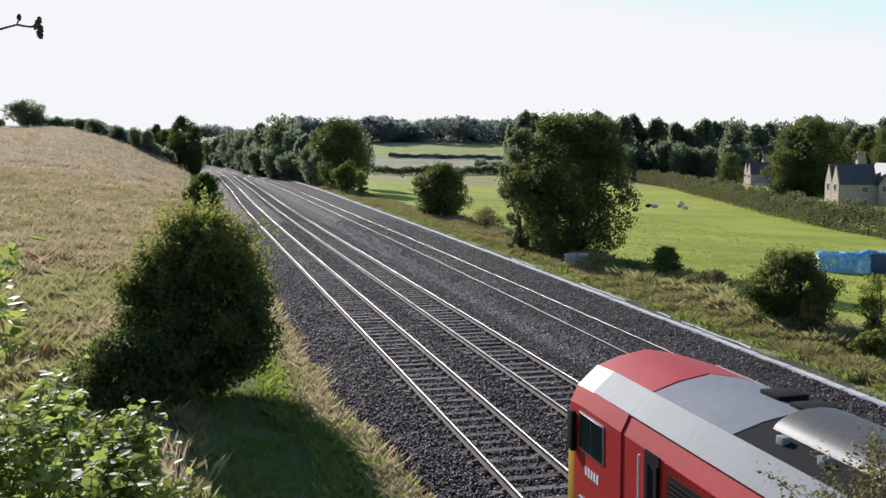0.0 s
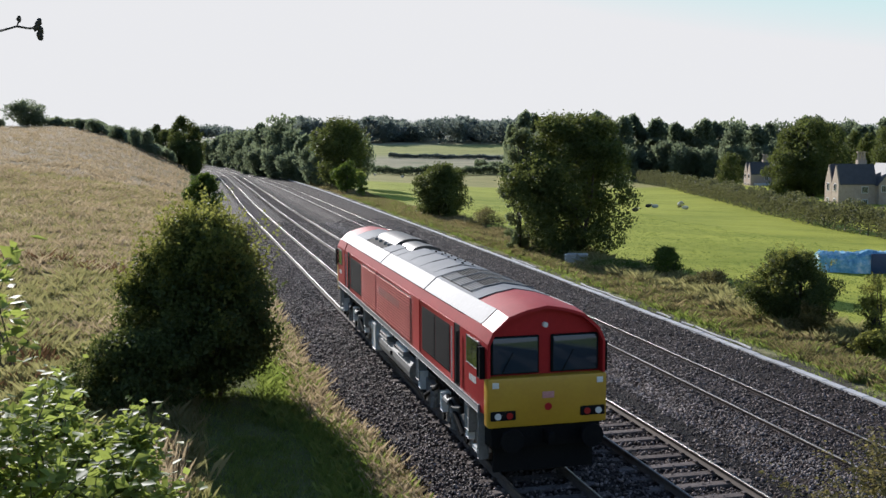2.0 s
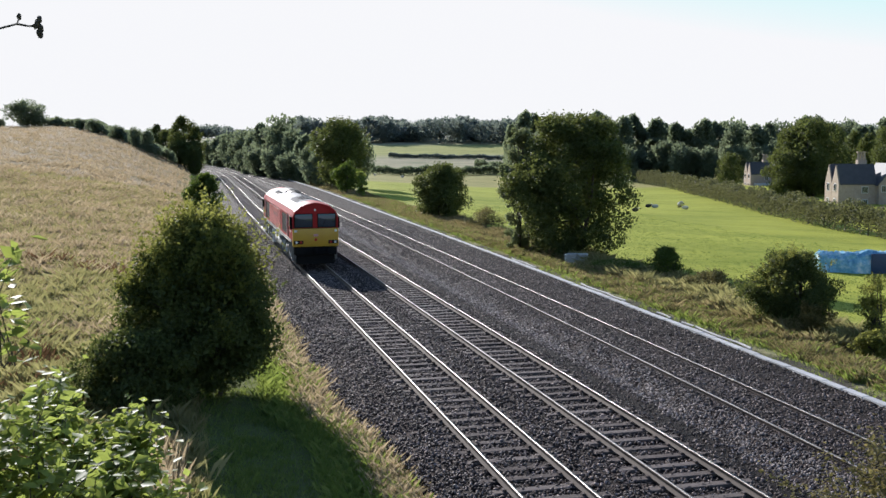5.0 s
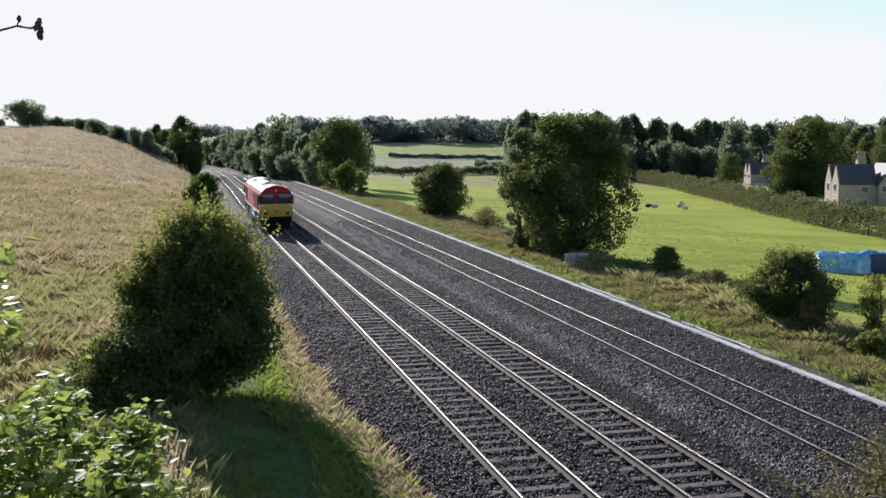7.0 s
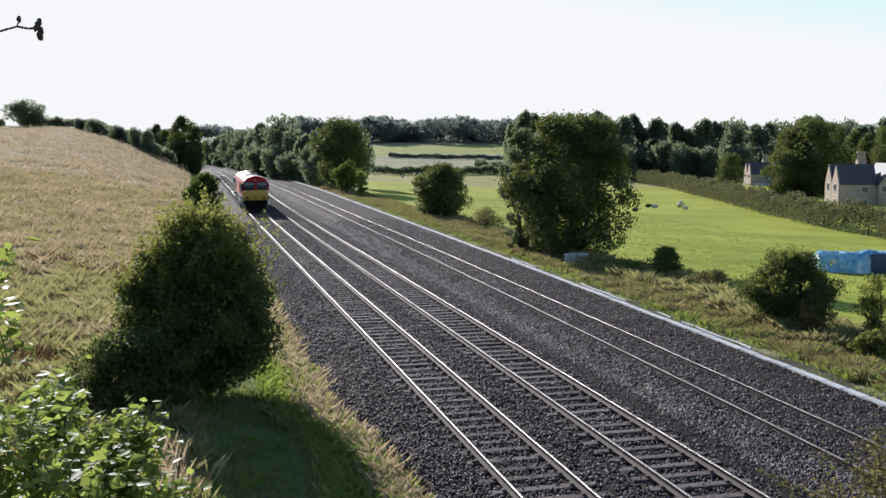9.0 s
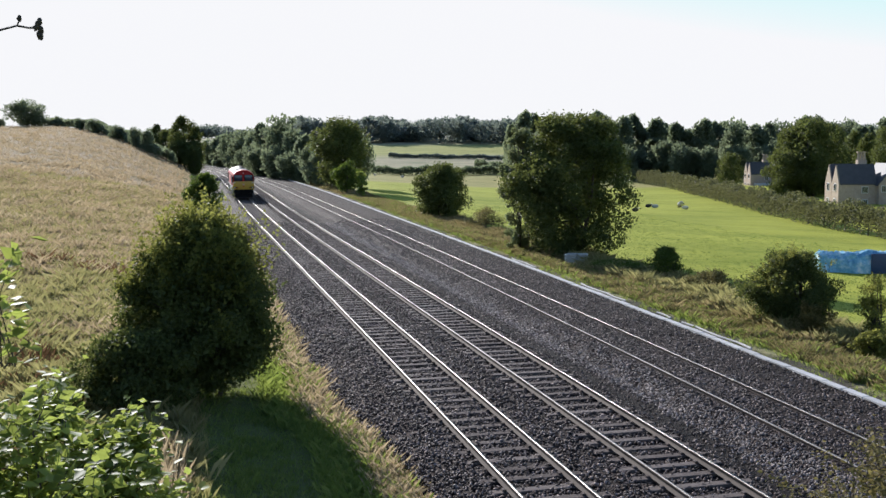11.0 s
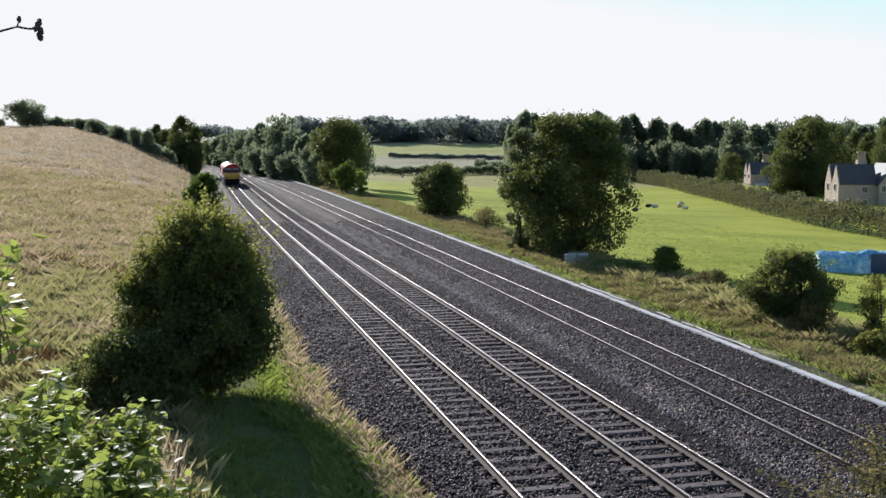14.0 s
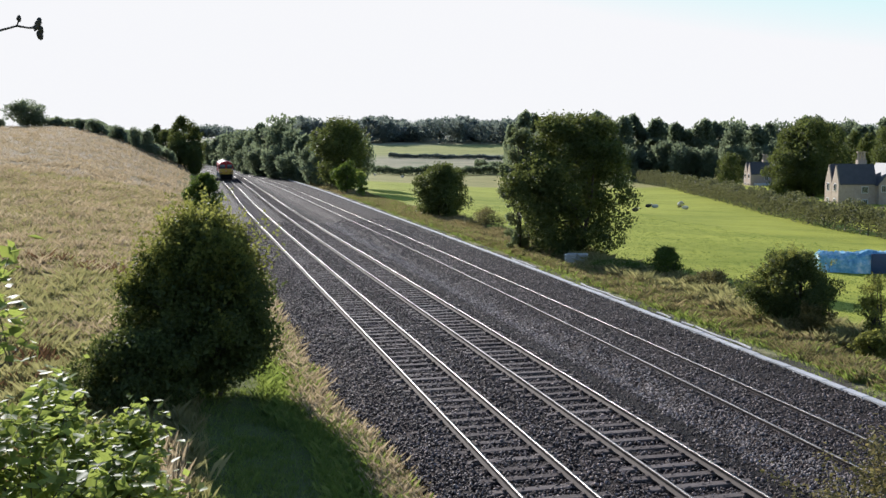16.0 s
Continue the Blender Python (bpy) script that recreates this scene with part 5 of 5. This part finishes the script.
# ---- small things on the right ----
def make_tarp():
    """A long load under a crumpled blue sheet, tied at one end."""
    at = spot(1508, 69)
    t = tagged(new("covered_trailer"), "long load wrapped in a crumpled blue tarpaulin on the pasture", "trailer")
    rng = np.random.default_rng(8)
    nx, na = 64, 36
    V = []
    for i in range(nx):
        u = i / (nx - 1)
        x = -2.2 + 4.7 * u
        for j in range(na):
            a = math.pi * j / (na - 1)
            r = 0.80 + 0.025 * math.sin(9 * u + 2) + 0.05 * step((u - 0.45) / 0.3)
            fold = 0.05 * math.sin(17 * u + 5 * math.sin(3 * a)) + 0.045 * math.sin(9 * a + 12 * u) + 0.03 * rng.normal()
            c, s = math.cos(a), math.sin(a)
            V.append((x, -(abs(c) ** 0.6) * math.copysign(1, c) * (0.85 + fold), (abs(s) ** 0.55) * (r * 1.65 + fold * 1.5)))
    i = np.arange(nx * na).reshape(nx, na)
    F = np.stack([i[:-1, :-1], i[:-1, 1:], i[1:, 1:], i[1:, :-1]], -1).reshape(-1, 4)
    me = mesh_arrays("sheet", V, F, TARP)
    me.polygons.foreach_set("use_smooth", np.ones(len(F), bool))
    part_mesh("sheet", me, t, "crumpled light blue sheet")
    part("end_roll", rod((-2.45, -0.2, 0.75), (-2.15, -0.2, 0.75), 0.62, 0.74, 20), TARP, t, "tied round end of the sheet")
    part("end_sheet", box(0.95, 2.6, -0.98, -0.86, 0.02, 1.35, 0.04), TARP_DARK, t, "dark navy end sheet")
    t.matrix_world = Matrix.Translation(at) @ Matrix.Rotation(radians(-14), 4, "Z")


make_tarp()


def make_pallet():
    at = spot(1021, 66)
    p = tagged(new("concrete_stack"), "stack of weathered pale concrete trough lids on the bank", "concrete blocks")
    rng = random.Random(12)
    for i in range(4):
        for x0, x1 in ((-0.66, -0.02), (0.02, 0.66)):
            bm = box(x0, x1, -0.35, 0.35, 0.05 + i * 0.17, 0.20 + i * 0.17, 0.02)
            bmesh.ops.rotate(bm, verts=bm.verts, cent=(0, 0, 0.1 + i * 0.17), matrix=Matrix.Rotation(rng.uniform(-0.16, 0.16), 3, "Z"))
            bmesh.ops.translate(bm, verts=bm.verts, vec=(rng.uniform(-0.06, 0.06), rng.uniform(-0.06, 0.06), 0))
            part("slab", bm, WEATHERED, p)
    part("end_slab", box(-0.78, -0.66, -0.36, 0.34, 0.0, 0.66, 0.02), WEATHERED, p)
    p.matrix_world = Matrix.Translation(at) @ Matrix.Rotation(radians(-20), 4, "Z")


make_pallet()


def make_sheep(px, dist, turn, dark, lying):
    s = tagged(new("sheep"), ("dark brown" if dark else "cream woolly") + (" sheep lying" if lying else " sheep grazing") + " on the green pasture", "sheep", "flock in the pasture")
    wool = DARK_WOOL if dark else WOOL
    lift = 0.30 if lying else 0.62
    bm = bmesh.new()
    bmesh.ops.create_uvsphere(bm, u_segments=14, v_segments=9, radius=1, matrix=Matrix.Translation((0, 0, lift)) @ Matrix.Diagonal((0.58, 0.27, 0.30, 1)))
    part("fleece", bm, wool, s)
    bm = bmesh.new()
    bmesh.ops.create_uvsphere(bm, u_segments=10, v_segments=7, radius=1, matrix=Matrix.Translation((0.68, 0, lift - (0.2 if not lying else -0.2))) @ Matrix.Rotation(0.6, 4, "Y") @ Matrix.Diagonal((0.19, 0.09, 0.11, 1)))
    part("head", bm, DARK_WOOL if not dark else WOOL, s)
    if not lying:
        for x in (-0.35, 0.35):
            for y in (-0.13, 0.13):
                part("leg", rod((x, y, 0), (x, y, 0.45), 0.04, 0.055, 6), DARK_WOOL, s)
    at = spot(px, dist)
    s.matrix_world = Matrix.Translation(at) @ Matrix.Rotation(turn, 4, "Z")


for px, d, tr, dk, ly in [(1146, 168, 0.2, True, True), (1158, 168, 2.9, False, True), (1200, 172, 1.2, False, False), (1204, 176, 0.4, False, False), (1211, 166, 2.4, False, True), (1123, 150, 0.3, True, True), (713, 300, 0.3, False, True), (665, 310, 2.0, False, True)]:
    make_sheep(px, d, tr, dk, ly)


# ---- foliage close to the camera ----
def spray(name, label, cat, centre_, ext, n, size, mat, seed, stems=14, group="", thick=0.006):
    """Leafy shoots close by: stems from below with broad folded leaves."""
    rng = np.random.default_rng(seed)
    t = tagged(new(name), label, cat, group)
    c, ext = np.array(centre_), np.array(ext)
    bm = bmesh.new()
    Vs, Fs, k = [], [], 0
    for i in range(stems):
        top = c + rng.uniform(-1, 1, 3) * ext
        foot = np.array([c[0] + rng.uniform(-0.6, 0.6) * ext[0], c[1] + rng.uniform(-0.6, 0.6) * ext[1], c[2] - ext[2] * 1.3])
        mid = (foot + top) / 2 + rng.normal(0, 0.06, 3)
        add_rod(bm, foot, mid, thick, thick * 0.7, 5)
        add_rod(bm, mid, top, thick * 0.7, thick * 0.25, 5)
        part("stem", bm, BARK, t)
        bm = bmesh.new()
        u = rng.uniform(0.15, 1.05, n // stems)[:, None]
        P = np.where(u < 0.5, foot + (mid - foot) * u * 2, mid + (top - mid) * (u - 0.5) * 2) + rng.normal(0, size * 0.9, (n // stems, 3))
        V, F = broad_leaves(rng, P, size)
        Vs.append(V)
        Fs.append(F + k)
        k += len(V)
    bm.free()
    part_mesh("leaf_spray", mesh_arrays("leaf_spray", np.concatenate(Vs), np.concatenate(Fs), mat), t)["kind"] = "stuff"
    return t


def ahead(px, py, dist):
    w = sight((px - 784) / LENS, (py - 441) / LENS)
    return EYE + w * dist


def ground_at(px, py):
    """Place where a sight line meets the ground."""
    w = sight((px - 784) / LENS, (py - 441) / LENS)
    d = 1.5
    while d < 400 and (EYE + w * d).z > float(land((EYE + w * d).x, (EYE + w * d).y)):
        d += 0.1
    return EYE + w * d


def make_stalks():
    """Seeded grass stalks leaning over the edge of the bank."""
    rng = np.random.default_rng(41)
    P = np.array([ground_at(rng.uniform(262, 322), rng.uniform(800, 930)) for _ in range(130)])
    V, F = blades(rng, P, rng.uniform(0.5, 0.95, len(P)), 0.004, 0.22)
    tagged(new("bank_stalks", mesh_arrays("bank_stalks", V, F, STRAW)), "pale seeded grass stalks on the near bank", "grass", kind="stuff")


make_stalks()
NEAR = []
for i, (px, py, d, ex) in enumerate([(50, 830, 6.0, 0.30), (140, 830, 6.4, 0.28), (215, 850, 6.6, 0.24), (20, 760, 5.6, 0.26), (100, 900, 5.4, 0.34), (225, 770, 7.0, 0.14), (80, 720, 6.6, 0.17), (275, 890, 7.2, 0.16), (170, 780, 6.8, 0.15)]):
    NEAR.append(spray("bramble_shoot", "sunlit bright green leafy shoot in front of the camera", "shrub", ahead(px, py, d), (ex, ex, ex * 0.8), 640, 0.074, LEAF_BRIGHT, 200 + i, 9, "shoots on the bank"))
NEAR.append(spray("elder_shoot", "overhanging green leafy shoot at the bank", "shrub", ahead(-4, 520, 3.4), (0.05, 0.05, 0.17), 110, 0.05, LEAF_BRIGHT, 231, 5, "", 0.0025))
for i, (px, py, d, ex) in enumerate([(1520, 850, 7.0, 0.30), (1440, 890, 7.4, 0.30), (1560, 800, 6.6, 0.2)]):
    NEAR.append(spray("bramble_shoot", "thin brown bramble with small leaves before the tracks", "shrub", ahead(px, py, d), (ex, ex, ex * 0.7), 620, 0.035, BRAMBLE, 220 + i, 16, "shoots on the bank", 0.003))


def make_twig():
    t = tagged(new("twig"), "bare dark twig with a withered seed head", "twig")
    o = ahead(-30, 62, 2.2)
    t.location = o
    def rel(px, py):
        return ahead(px, py, 2.2) - o
    bm = bmesh.new()
    pts = [(-30, 62), (0, 52), (30, 44), (52, 48), (66, 46)]
    for a, b in zip(pts, pts[1:]):
        add_rod(bm, rel(*a), rel(*b), 0.0022, 0.0018, 6)
    add_rod(bm, rel(30, 44), rel(34, 32), 0.0016, 0.0012, 6)
    part("stem", bm, BARK, t)
    bm = bmesh.new()
    rng = random.Random(2)
    for px, py, r in [(34, 31, 0.005), (66, 44, 0.007), (70, 36, 0.006), (72, 52, 0.007), (69, 60, 0.006), (62, 48, 0.005), (73, 64, 0.005)]:
        bmesh.ops.create_icosphere(bm, subdivisions=2, radius=r, matrix=Matrix.Translation(rel(px, py)) @ Matrix.Diagonal((0.8, 0.8, 1.35, 1)))
    for v in bm.verts:
        v.co += Vector((rng.gauss(0, 0.0007), rng.gauss(0, 0.0007), rng.gauss(0, 0.0007)))
    part("seed_head", bm, BARK, t, "dark withered seed head")
    return t


TWIG = make_twig()


def motions():
    walk(LOCO, [(i * 0.5, loco_pose(i * 0.5)) for i in range(33)])
    turns = [float(np.polyval(RUN, i / FPS)) / 0.53 for i in range(int(CLIP * FPS) + 1)]
    for w, y in WHEELS:
        walk(w, [(i / FPS, Matrix.Translation((0, y, 0.53)) @ Matrix.Rotation(-a, 4, "X")) for i, a in enumerate(turns)])
    base = TWIG.matrix_basis.copy()
    walk(TWIG, [(i * 0.5, base @ pose(0, 0, 0.004 * math.sin(i * 1.3), 0, 0.8 * math.sin(i * 0.9), 0.4 * math.sin(i * 1.7))) for i in range(33)])
    for k, n in enumerate(NEAR):
        walk(n, [(i * 0.5, pose(0.012 * math.sin(i * 1.1 + k), 0, 0.006 * math.sin(i * 1.7 + 2 * k))) for i in range(33)])


motions()
